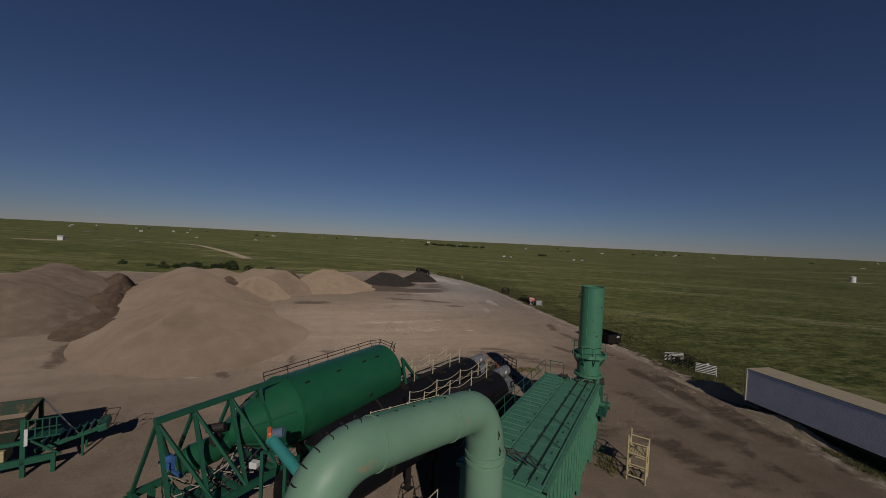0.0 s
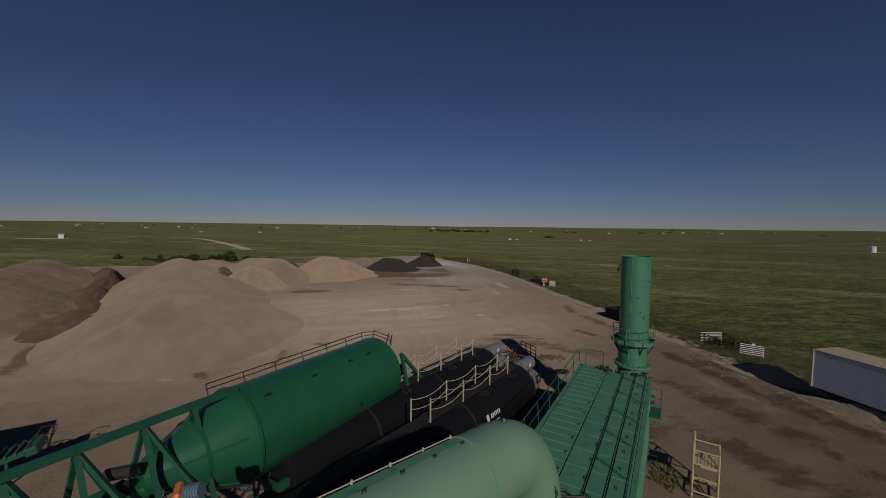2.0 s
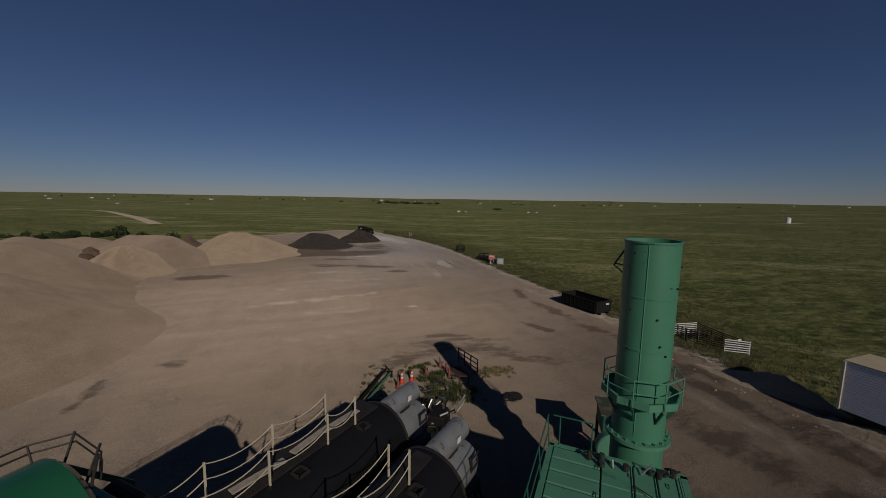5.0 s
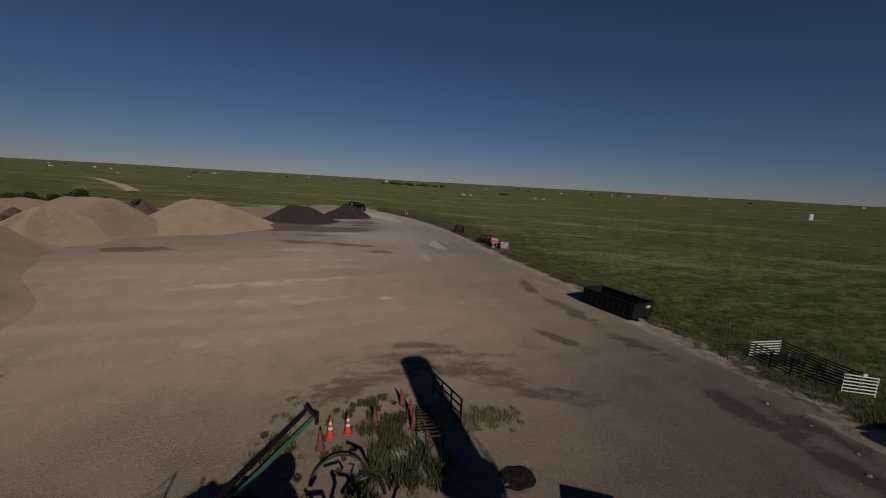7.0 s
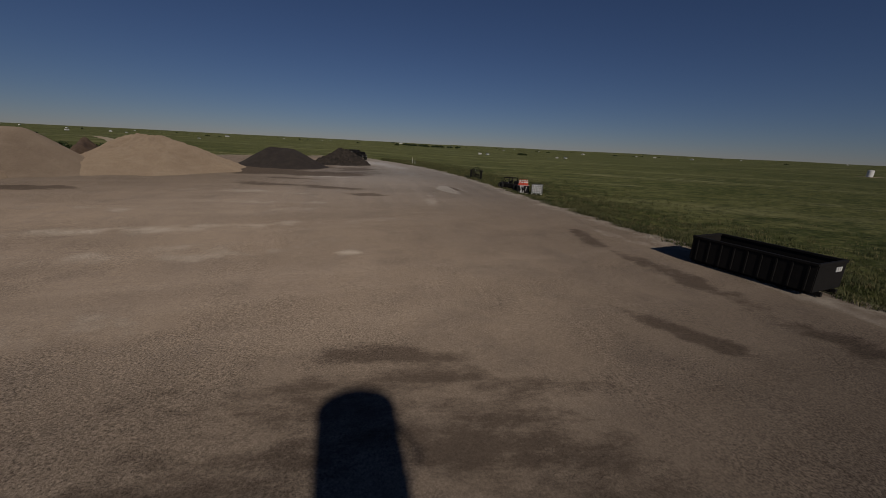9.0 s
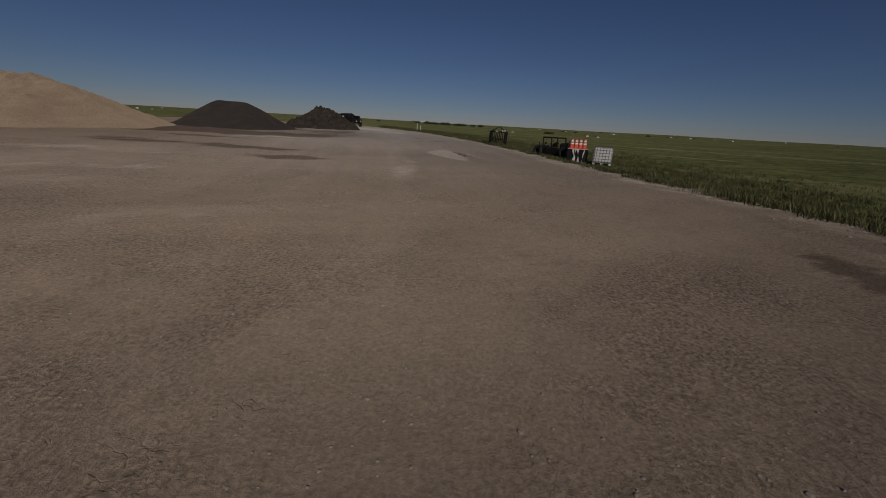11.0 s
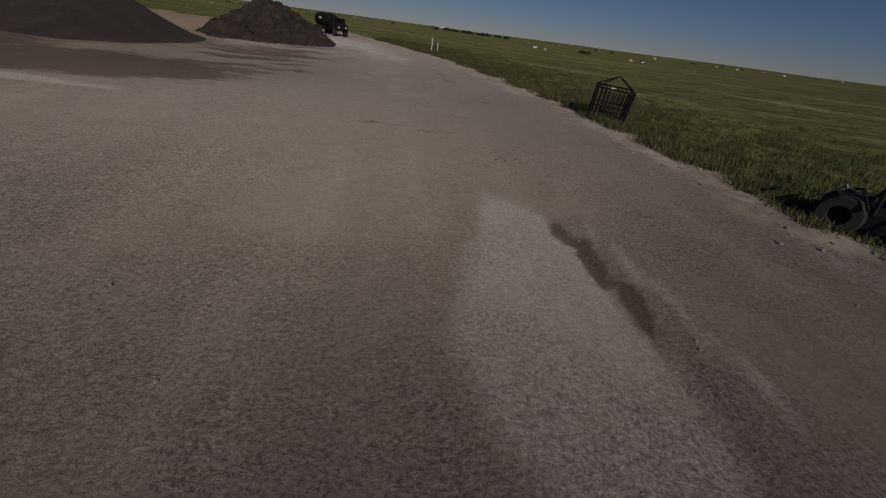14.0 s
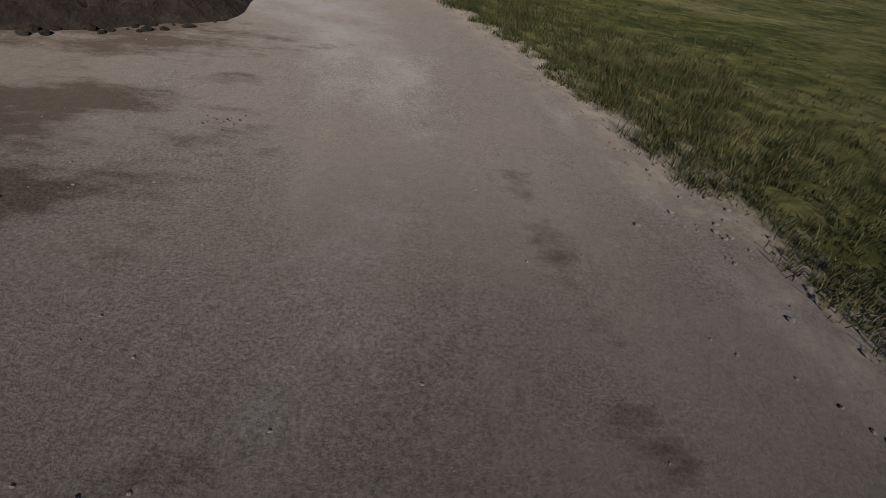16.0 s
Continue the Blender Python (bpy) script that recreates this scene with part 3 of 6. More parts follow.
def heap(name, label, cx, cy, rx, ry, turn, height, material, seed, power=1.15, gully=0.10, lumps=0.0, ridge=0.0, group="stockpiles", nr=46, na=120, flat=0.0):
    """A tipped heap: a rounded cone drawn out along a ridge, with slips and gullies."""
    rnd = random.Random(seed)
    ph = [(rnd.uniform(0, math.tau), rnd.choice((2, 3, 4, 5, 7, 9)), rnd.uniform(0.3, 1)) for _ in range(6)]
    c, s = math.cos(radians(turn)), math.sin(radians(turn))
    bm = B()
    rows = []
    for i in range(nr + 1):
        f = i / nr
        row = []
        for k in range(na):
            a = k * math.tau / na
            wob = 1 + sum(0.05 * w * math.sin(q * a + p) for p, q, w in ph)
            lx, ly = rx * f * wob * math.cos(a), ry * f * wob * math.sin(a)
            lx += ridge * math.copysign(1, math.cos(a)) * min(1, abs(math.cos(a)) * 1.6) * (0.25 + 0.75 * min(1, f * 3))
            x, y = cx + lx * c - ly * s, cy + lx * s + ly * c
            h = min(1.0, (1 - f) * 1.16) ** power
            h = h * (1 - flat) + flat * min(1, (1 - f) * 2.2)
            if f < 0.14:
                h -= (0.14 - f) ** 2 * 2.2
            v = noise.noise(Vector((x * 0.16 + seed, y * 0.16, seed))) * gully * 1.6 + noise.noise(Vector((math.cos(a) * 4 + seed, math.sin(a) * 4, f * 0.8))) * gully * f
            z = height * (h + v * min(1, (1 - f) * 3)) + lumps * noise.noise(Vector((x * 1.7, y * 1.7, seed))) * min(1, (1 - f) * 5) + lumps * 0.6 * noise.noise(Vector((x * 4.1, y * 4.1, seed))) * min(1, (1 - f) * 5)
            row.append(bm.verts.new((x - cx, y - cy, (max(z, 0) if f < 1 else -0.06))))
        rows.append(row)
    base = gz(cx, cy)
    settle(rows, cx, cy, base)
    for p, q in zip(rows, rows[1:]):
        for k in range(na):
            bm.faces.new((p[k], p[(k + 1) % na], q[(k + 1) % na], q[k]))
    bm.faces.new(rows[-1][::-1])
    bmesh.ops.remove_doubles(bm, verts=bm.verts, dist=0.0005)
    ob = new(name, finish(bm, name, material, True))
    ob.location = (cx, cy, base)
    return tagged(ob, label, "stockpile", group)


def ridge_heap(name, label, p0, p1, h0, h1, r0, r1, material, seed, rough=0.03, base=0.0, nr=44, side=40, cap=40, group="stockpiles"):
    """A heap tipped along a line: straight flanks at rest, a rounded crest and a foot that runs out."""
    ax, ay = p0
    ux, uy = p1[0] - ax, p1[1] - ay
    turn0 = math.atan2(uy, ux)
    rim = [(k / side, turn0 - math.pi / 2) for k in range(side)] + [(1.0, turn0 - math.pi / 2 + math.pi * k / cap) for k in range(cap)]
    rim += [(1 - k / side, turn0 + math.pi / 2) for k in range(side)] + [(0.0, turn0 + math.pi / 2 + math.pi * k / cap) for k in range(cap)]
    cx, cy = ax + ux / 2, ay + uy / 2
    z0 = gz(cx, cy)
    bm, rows = B(), []

    def fall(f):
        u = 0.93 - math.sqrt(f * f + 0.016)
        return 0.5 * (u + math.sqrt(u * u + 0.010))
    foot = fall(1)
    for i in range(nr + 1):
        f, row = i / nr, []
        for s, a in rim:
            r, h = r0 + (r1 - r0) * s, h0 + (h1 - h0) * s
            px, py = ax + ux * s, ay + uy * s
            q = noise.noise(Vector(((px + math.cos(a) * r) * 0.07, (py + math.sin(a) * r) * 0.07, seed)))
            r *= 1 + 0.16 * q
            x, y = px + math.cos(a) * r * f, py + math.sin(a) * r * f
            soft = min(1, (1 - f) * 4)
            z = h * (fall(f) - foot) / (fall(0) - foot)
            z += soft * h * rough * (1.6 * noise.noise(Vector((x * 0.12, y * 0.12, seed))) + 0.6 * noise.noise(Vector((x * 0.45, y * 0.45, seed))) + 0.25 * noise.noise(Vector((x * 1.6, y * 1.6, seed))))
            row.append(bm.verts.new((x - cx, y - cy, base + (z if f < 1 else -0.05 - base))))
        rows.append(row)
    settle(rows, cx, cy, z0)
    m = len(rim)
    for p, q in zip(rows, rows[1:]):
        for k in range(m):
            bm.faces.new((p[k], p[(k + 1) % m], q[(k + 1) % m], q[k]))
    bmesh.ops.remove_doubles(bm, verts=bm.verts, dist=0.0005)
    ob = new(name, finish(bm, name, material, True))
    ob.location = (cx, cy, z0)
    return tagged(ob, label, "stockpile", group)


ridge_heap("sand_stockpile", "large brown sand stockpile with long straight flanks", (-52.5, 82), (-43.5, 69), 5.0, 5.3, 12, 13.5, SANDBIG, 3)
ridge_heap("sand_stockpile", "younger brown sand lobe tipped against the large stockpile", (-37, 60), (-29.5, 49.5), 3.9, 4.7, 12.5, 13.0, SANDBIG, 9, 0.09)
ridge_heap("sand_stockpile", "broad brown sand stockpile with a rough weathered flank", (-77, 79), (-60, 55), 4.6, 4.9, 13, 15, SANDROUGH, 5, 0.06)
ridge_heap("soil_bank", "dark brown soil bank exposed between two sand stockpiles", (-66, 82), (-42.5, 48.5), 2.3, 0.9, 4.6, 3.8, SOIL, 71, 0.6, nr=24, group="soil banks")
ridge_heap("soil_bank", "dark brown soil scarp at the foot of a yellow sand heap", (-46, 86), (-41, 76), 3.4, 1.8, 3.6, 3.4, SOIL, 72, 0.3, nr=20, group="soil banks")
ridge_heap("soil_bank", "dark brown soil scarp between the sand heaps", (-38.5, 101), (-30.4, 84.5), 3.6, 0.9, 3.8, 3.0, SOIL, 73, 0.3, nr=20, group="soil banks")
heap("sand_stockpile", "low yellow sand stockpile with a slipped face", -37.2, 80.0, 7.6, 7.4, 100, 3.7, SANDYEL, 11, 1.05, 0.12, 0.16, 0.6)
ridge_heap("sand_stockpile", "brown sand stockpile with a level crest behind the yellow one", (-43, 91), (-35, 87.5), 4.3, 4.5, 9, 8.4, SANDBIG, 16, 0.03)
heap("sand_stockpile", "low brown sand stockpile by the yard's far edge", -58, 97, 12, 10, 60, 3.0, SANDBIG, 15, 1.1, 0.10, 0.1, 2.0)
heap("sand_stockpile", "pointed yellow sand stockpile streaked by slips", -27.4, 96.6, 11.4, 11.4, 110, 3.95, SANDYEL, 21, 1.12, 0.10, 0.22, 0.3)
ridge_heap("asphalt_stockpile", "dark brown asphalt millings stockpile", (-16.2, 109.4), (-12.4, 107.9), 2.9, 2.8, 5.9, 5.9, MILL, 31, 0.025)
heap("debris_mound", "low dark heap of broken asphalt rubble", -6.3, 118.6, 5.4, 4.9, 20, 2.7, RUBB, 41, 1.0, 0.12, 0.45)
heap("dirt_berm", "low pale dirt berm beside the trailer", 27.6, 38.6, 4.2, 1.0, 118, 1.0, BERM, 51, 1.3, 0.2, 0.12, group="berms", nr=20, na=60)
heap("dirt_berm", "low pale dirt berm beneath the trailer", 28.4, 31.5, 4.6, 0.8, 104, 0.8, BERM, 52, 1.3, 0.2, 0.12, group="berms", nr=20, na=60)

# ---------------------------------------------------------------- the plant
def fan_unit():
    o = thing("exhaust_fan", pose(13.15, 33.0, 0.2, 0, 0, -20), "dark green exhaust fan housing on a steel skid", "fan")
    bm = B()
    box(bm, (0, 0, 2.45), (1.5, 1.5, 0.9), 0, 0, 0.04)
    part("housing", bm, GREENF, o)
    bm = B()
    box(bm, (0, 0, 2.93), (1.7, 1.7, 0.06), 0, 0, 0.01)
    part("top_plate", bm, HOPPER, o, "green top plate with rust")
    bm = B()
    turned(bm, [(0, -0.25), (0.75, -0.25), (0.8, -0.2), (0.8, 0.2), (0.75, 0.25), (0, 0.25)], 32, Matrix.Translation((-0.2, -0.9, 1.5)))
    part("scroll", bm, SHEET, o, "", True)
    bm = B()
    rod(bm, (0.5, -0.9, 1.3), (1.3, -0.9, 1.3), 0.28, 16)
    part("motor", bm, GREENF, o)
    for x in (-0.7, 0.7):
        for y in (-0.7, 0.7):
            bm = B()
            beam(bm, (x, y, 2.1), (x, y, 0), 0.12, 0.12)
            part("leg", bm, GREENF, o)
        bm = B()
        beam(bm, (x, -1.5, 0.2), (x, 0.9, 0.2), 0.14, 0.2)
        part("skid", bm, GREENF, o)


def silo():
    o = thing("storage_silo", pose(-7.1, 19.15, 0.15, 0, 0, -30.6), "glossy deep green steel silo lying on its trailer frame", "silo")
    az, R, L = 5.58, 1.6, 7.2
    up = Matrix.Translation((0, 0, az))
    bm = B()
    turned(bm, [(R, 0), (R, L), (R * 0.93, L + 0.12), (R * 0.6, L + 0.28), (0, L + 0.34)], 72, up)
    body = part("body", bm, GREEN, o, "glossy green cylinder", True)
    bm = B()
    turned(bm, [(R - 0.01, 0.0), (R * 0.94, -0.35), (0.50, -2.45), (0.44, -2.7), (0, -2.7)], 60, up)
    cone = part("cone", bm, GREEN, o, "", True)
    for k in range(6):
        a = k * math.tau / 6 + 0.35
        bm = B()
        p = [(R * 0.95 * math.cos(a), -0.35, az + R * 0.95 * math.sin(a)), (0.51 * math.cos(a), -2.43, az + 0.51 * math.sin(a))]
        beam(bm, p[0], p[1], 0.06, 0.05)
        part("seam", bm, GREENF, cone)
    for y in (0.0, -1.3):
        r = R + 0.02 if y == 0 else 1.06
        bm = B()
        turned(bm, [(r - 0.03, y - 0.05), (r + 0.03, y - 0.05), (r + 0.03, y + 0.05), (r - 0.03, y + 0.05)], 60, up, True)
        part("band", bm, GREEN, o, "", True)
    bm = B()
    turned(bm, [(0, -4.3), (0.34, -4.3), (0.5, -3.9), (0.5, -3.0), (0.4, -2.6), (0, -2.6)], 32, Matrix.Translation((0, 0, az - 0.35)))
    part("discharge_drum", bm, GREEN, o, "", True)
    # carrying frame
    zl = az - 1.62
    for x in (-1.5, 1.5):
        bm = B()
        beam(bm, (x, -5.3, zl), (x, L + 1.2, zl), 0.16, 0.26)
        part("chassis_rail", bm, GREENF, o)
    bm = B()
    beam(bm, (0.35, -5.3, az + 1.68), (0.1, 0.1, az + 1.62), 0.2, 0.18)
    part("top_chord", bm, GREENF, o)
    ys = [-5.2, -4.0, -2.6, -1.3]
    for x in (-1.5, 1.5):
        for i, y in enumerate(ys):
            for y2 in ((y, y + 1.45) if i < 3 else (y,)):
                bm = B()
                beam(bm, (0.3 - 0.03 * i, y, az + 1.6), (x, y2, zl), 0.12, 0.1)
                part("brace", bm, GREENF, o)
    for y in (-5.2, -4.2, -2.8, -1.2, 0.6, 4.2, L + 1.1):
        bm = B()
        beam(bm, (-1.5, y, zl), (1.5, y, zl), 0.14, 0.2)
        part("crossbeam", bm, GREENF, o)
    for x in (-1.5, 1.5):
        bm = B()
        beam(bm, (x, -5.3, zl), (x * 0.95, -6.3, zl - 1.9), 0.16, 0.2)
        beam(bm, (x * 0.95, -6.3, zl - 1.9), (x * 0.95, -3.0, zl - 1.7), 0.14, 0.2)
        part("gooseneck", bm, GREENF, o)
        for y in (-4.6, 6.6):
            bm = B()
            beam(bm, (x * 0.9, y, zl), (x * 0.9, y, 0.05), 0.2, 0.2)
            box(bm, (x * 0.9, y, 0.04), (0.6, 0.6, 0.08))
            part("leg", bm, GREENF, o)
        for y in (3.2, 4.5):
            bm = B()
            turned(bm, [(0.2, -0.13), (0.45, -0.13), (0.5, -0.08), (0.5, 0.08), (0.45, 0.13), (0.2, 0.13)], 28, Matrix.Translation((x * 0.85, y, 0.55)) @ pose(0, 0, 0, 0, 0, 90), True)
            part("tyre", bm, RUBBER, o, "", True)
        bm = B()
        beam(bm, (x * 0.85, 2.2, 1.1), (x * 0.85, 5.4, 1.1), 0.2, 0.3)
        beam(bm, (x * 0.85, 2.5, 1.1), (x * 0.9, 2.5, zl), 0.16, 0.16)
        beam(bm, (x * 0.85, 5.2, 1.1), (x * 0.9, 5.2, zl), 0.16, 0.16)
        part("axle_mount", bm, GREENF, o)
        bm = B()
        beam(bm, (x, L + 0.9, zl), (x * 0.9, L + 0.35, az + 0.95), 0.14, 0.14)
        beam(bm, (x * 0.9, L + 0.3, az + 0.95), (x, L + 1.9, az - 0.75), 0.16, 0.14)
        beam(bm, (x, L + 1.9, az - 0.75), (x, L + 0.3, zl + 0.1), 0.16, 0.16)
        part("end_bracket", bm, GREENF, o)
    bm = B()
    box(bm, (-0.3, L + 1.0, az - 0.9), (1.6, 0.9, 0.9), 0, 0, 0.05)
    rod(bm, (-0.9, L + 1.2, az - 0.3), (0.7, L + 1.2, az - 0.3), 0.3, 16)
    part("hoist_drive", bm, CHAR, o)
    bm = B()
    box(bm, (0, L + 0.55, az - 0.2), (1.7, 0.16, 1.5), 0, 0, 0.02)
    box(bm, (0.4, L + 0.75, az - 0.3), (0.5, 0.3, 0.9), 0, 0, 0.02)
    part("end_hatch", bm, SHEET, o)
    # roof handrail
    pts = [(-0.75, y) for y in (-0.4, 0.9, 2.2, 3.5, 4.8, 6.0, 7.1)]
    for x, y in pts:
        bm = B()
        rod(bm, (x, y, az + 1.38), (x - 0.12, y, az + 1.74), 0.02, 6)
        part("rail_post", bm, DARK, o)
    for dz in (1.56, 1.74):
        bm = B()
        path = [(-0.87, -0.4, az + dz), (-0.87, 7.1, az + dz), (-0.5, 7.7, az + dz + 0.02), (0.45, 7.7, az + dz - 0.12), (0.8, 7.5, az + dz - 0.3)]
        hose(bm, path, 0.02)
        part("handrail", bm, DARK, o)
    for x, y in ((-0.5, 7.7), (0.45, 7.7), (0.8, 7.5)):
        bm = B()
        rod(bm, (x, y, az + 1.8), (x * 0.9, 7.25, az + 0.7), 0.028, 6)
        part("rail_post", bm, DARK, o)
    for y in (0.7, 2.7, 4.6, 5.7):
        a = radians(58)
        bm = B()
        box(bm, (0, 0, 0), (0.05, 0.26, 0.2), 0, 0, 0.01)
        bmesh.ops.transform(bm, matrix=Matrix.Translation((R * math.cos(a), y, az + R * math.sin(a))) @ pose(0, 0, 0, 0, 32, 0), verts=bm.verts)
        part("lifting_lug", bm, DARK, body)
    bm = B()
    rod(bm, (1.61, 4.4, az - 0.2), (1.68, 4.4, az - 0.23), 0.1, 12)
    part("port", bm, DARK, body)
    # drives and cables
    bm = B()
    rod(bm, (-0.9, -4.3, az - 0.4), (-0.45, -4.3, az - 0.4), 0.15, 16)
    box(bm, (-0.6, -4.3, az - 0.62), (0.3, 0.26, 0.2), 0, 0, 0.02)
    rod(bm, (-1.0, -4.3, az - 0.4), (-0.9, -4.3, az - 0.4), 0.12, 16)
    beam(bm, (-1.45, -4.3, az - 0.78), (0.2, -4.3, az - 0.78), 0.12, 0.08)
    part("motor", bm, BLUE, o, "blue electric motor")
    bm = B()
    box(bm, (0.3, -3.2, az + 0.15), (0.3, 0.35, 0.4), 12, 0, 0.04)
    rod(bm, (0.1, -3.4, az + 0.6), (0.6, -3.0, az + 0.7), 0.16, 12)
    part("gearbox", bm, DARK, o)
    bm = B()
    box(bm, (1.35, -2.2, az - 0.95), (0.34, 0.3, 0.26), 20, 0, 0.04)
    part("junction_box", bm, WHITE, o, "white junction box")
    rnd = random.Random(7)
    for k in range(26):
        a = Vector((rnd.uniform(-1.2, 1.3), rnd.uniform(-4.9, -1.0), az - rnd.uniform(0.2, 1.2)))
        b = Vector((rnd.uniform(-1.3, 1.6), rnd.uniform(-5.6, -1.6), zl - rnd.uniform(-0.3, 1.4)))
        bm = B()
        hose(bm, [p + Vector((rnd.uniform(-0.06, 0.06), rnd.uniform(-0.06, 0.06), 0)) for p in sag(a, b, rnd.uniform(0.1, 0.5), 9)], rnd.uniform(0.015, 0.03), 5)
        part("cable", bm, rnd.choice((PLANK, DARK, GREY, DARK, RUBBER)), o)
    bm = B()
    box(bm, (0.5, -4.9, zl - 0.5), (1.2, 1.1, 0.5), 8, 0, 0.03)
    box(bm, (0.2, -3.4, zl - 0.3), (1.6, 0.9, 0.35), 0, 0, 0.03)
    part("conveyor_head", bm, GREENF, o)


silo()
fan_unit()


def chain_rail(o, posts, az, top=1.0):
    for x, y in posts:
        bm = B()
        beam(bm, (x, y, az), (x, y, az + top), 0.045, 0.045)
        part("rail_post", bm, CREAM, o)
    for (x, y), (x2, y2) in zip(posts, posts[1:]):
        for h in (top - 0.04, top * 0.55):
            bm = B()
            hose(bm, sag((x, y, az + h), (x2, y2, az + h), 0.22), 0.015, 5)
            part("chain", bm, CREAM, o)


def tank(origin, turn, length, r, axis_z, label, walk_x, posts_l, posts_r):
    o = thing("asphalt_tank", pose(*origin, 0, 0, turn), label, "tank", "asphalt tanks")
    up = Matrix.Translation((0, 0, axis_z))
    bm = B()
    turned(bm, [(0, -0.22), (r * 0.5, -0.18), (r * 0.9, -0.06), (r, 0.02), (r, length - 0.02), (r * 0.97, length), (0, length + 0.02)], 64, up)
    shell = part("shell", bm, BLACK, o, "black enamelled cylinder", True)
    for y in (length * 0.28, length * 0.62, length - 0.03):
        bm = B()
        turned(bm, [(r - 0.02, y - 0.05), (r + 0.025, y - 0.05), (r + 0.025, y + 0.05), (r - 0.02, y + 0.05)], 64, up, True)
        part("band", bm, DARK, shell, "", True)
    top = axis_z + r
    x0, x1 = walk_x
    bm = B()
    box(bm, ((x0 + x1) / 2, length * 0.56, top + 0.02), (x1 - x0, length * 0.84, 0.07))
    for k in range(int(length * 0.84 / 0.25)):
        box(bm, ((x0 + x1) / 2, length * 0.14 + k * 0.25, top + 0.06), (x1 - x0, 0.03, 0.03))
    part("walkway", bm, DARK, o)
    chain_rail(o, posts_l, top - 0.02)
    chain_rail(o, posts_r, top - 0.02)
    for y in (length * 0.45, length * 0.72, length * 0.9):
        bm = B()
        for dx, dy, sx, sy in ((-0.17, 0, 0.04, 0.38), (0.17, 0, 0.04, 0.38), (0, -0.17, 0.38, 0.04), (0, 0.17, 0.38, 0.04)):
            box(bm, (x1 + 0.3 + dx, y + dy, top - 0.02), (sx, sy, 0.1))
        part("hatch", bm, DARK, o)
    for y in (1.2, length * 0.5, length - 1.2):
        for x in (-0.8, 0.8):
            bm = B()
            beam(bm, (x, y, axis_z - r * 0.75), (x, y, 0.05), 0.2, 0.24)
            box(bm, (x, y, 0.04), (0.5, 0.5, 0.08))
            part("leg", bm, DARK, o)
        bm = B()
        box(bm, (0, y, axis_z - r * 0.86), (r * 1.7, 0.3, 0.5), 0, 0, 0.02)
        part("saddle", bm, DARK, o)
    return o, shell


T1, T2 = (-5.96, 19.86, 0.1), (-5.3, 15.86, 0.1)
tank_a, shell_a = tank(T1, -37, 14.1, 1.25, 3.65, "matt black steel tank with planks and a chain railing on top", (-0.75, 0.1),
     [(-0.8, 6.6), (-0.8, 8.3), (-0.8, 10.2), (-0.8, 12.2)], [(0.15, 7.5), (0.15, 9.4), (0.15, 11.4), (0.15, 12.6)])
for k, (x, y, a) in enumerate(((-0.5, 7.4, 8), (-0.3, 9.4, -5), (-0.35, 11.2, 4), (-0.3, 12.4, -3), (-0.45, 6.2, 12))):
    bm = B()
    box(bm, (0, 0, 0), (0.24, 1.5, 0.045), 0, 0, 0.006)
    ob = new("plank", finish(bm, "plank", PLANK))
    ob.matrix_world = pose(*T1, 0, 0, -37) @ pose(x, y, 3.65 + 1.25 + 0.11 + 0.002 * k, 0, 0, a)
    tagged(ob, "grey weathered plank on the black tank walkway", "plank", "planks on the tank")
bm = B()
hose(bm, [(0.1, -0.26, 3.1), (0.05, -0.34, 3.8), (0.15, -0.3, 4.35), (0.35, -0.22, 4.7), (0.5, 0.05, 4.75)], 0.035)
part("vent_pipe", bm, STEEL, tank_a, "bright bent vent pipe")
tank_b, shell_b = tank(T2, -37, 15.6, 1.25, 3.65, "glossy black steel tank with a chain-railed walkway and white lettering", (-0.27, 0.27),
     [(-0.3, y) for y in (7.0, 9.38, 11.8, 14.0)], [(0.3, y) for y in (7.5, 9.85, 12.2, 14.1)])
# white maker's mark on the flank, as plain shapes
for k, (y, dz, w, h) in enumerate(((9.55, 0.0, 0.30, 0.52), (9.98, 0.0, 0.14, 0.34), (10.18, 0.0, 0.13, 0.34), (10.38, 0, 0.13, 0.34), (10.58, 0, 0.13, 0.34), (10.78, 0, 0.13, 0.34), (10.98, 0, 0.13, 0.34), (10.7, -0.3, 0.5, 0.06))):
    y, w, h = 10.6 + (y - 9.55) * 0.72, w * 0.6, h * 0.6
    a = radians(20) + dz / 1.25
    bm = B()
    box(bm, (0, 0, 0), (h, w, 0.008))
    bmesh.ops.transform(bm, matrix=Matrix.Translation((1.258 * math.cos(a), y, 3.65 + 1.258 * math.sin(a))) @ pose(0, 0, 0, 0, 90 - math.degrees(a), 0), verts=bm.verts)
    part("mark", bm, WHITE, shell_b, "plain white mark")
bm = B()
a = radians(25)
box(bm, (0, 0, 0), (0.16, 0.2, 0.008))
bmesh.ops.transform(bm, matrix=Matrix.Translation((1.258 * math.cos(a), 8.5, 3.65 + 1.258 * math.sin(a))) @ pose(0, 0, 0, 0, 65, 0), verts=bm.verts)
part("mark", bm, REDSHADE, shell_b, "small red mark")


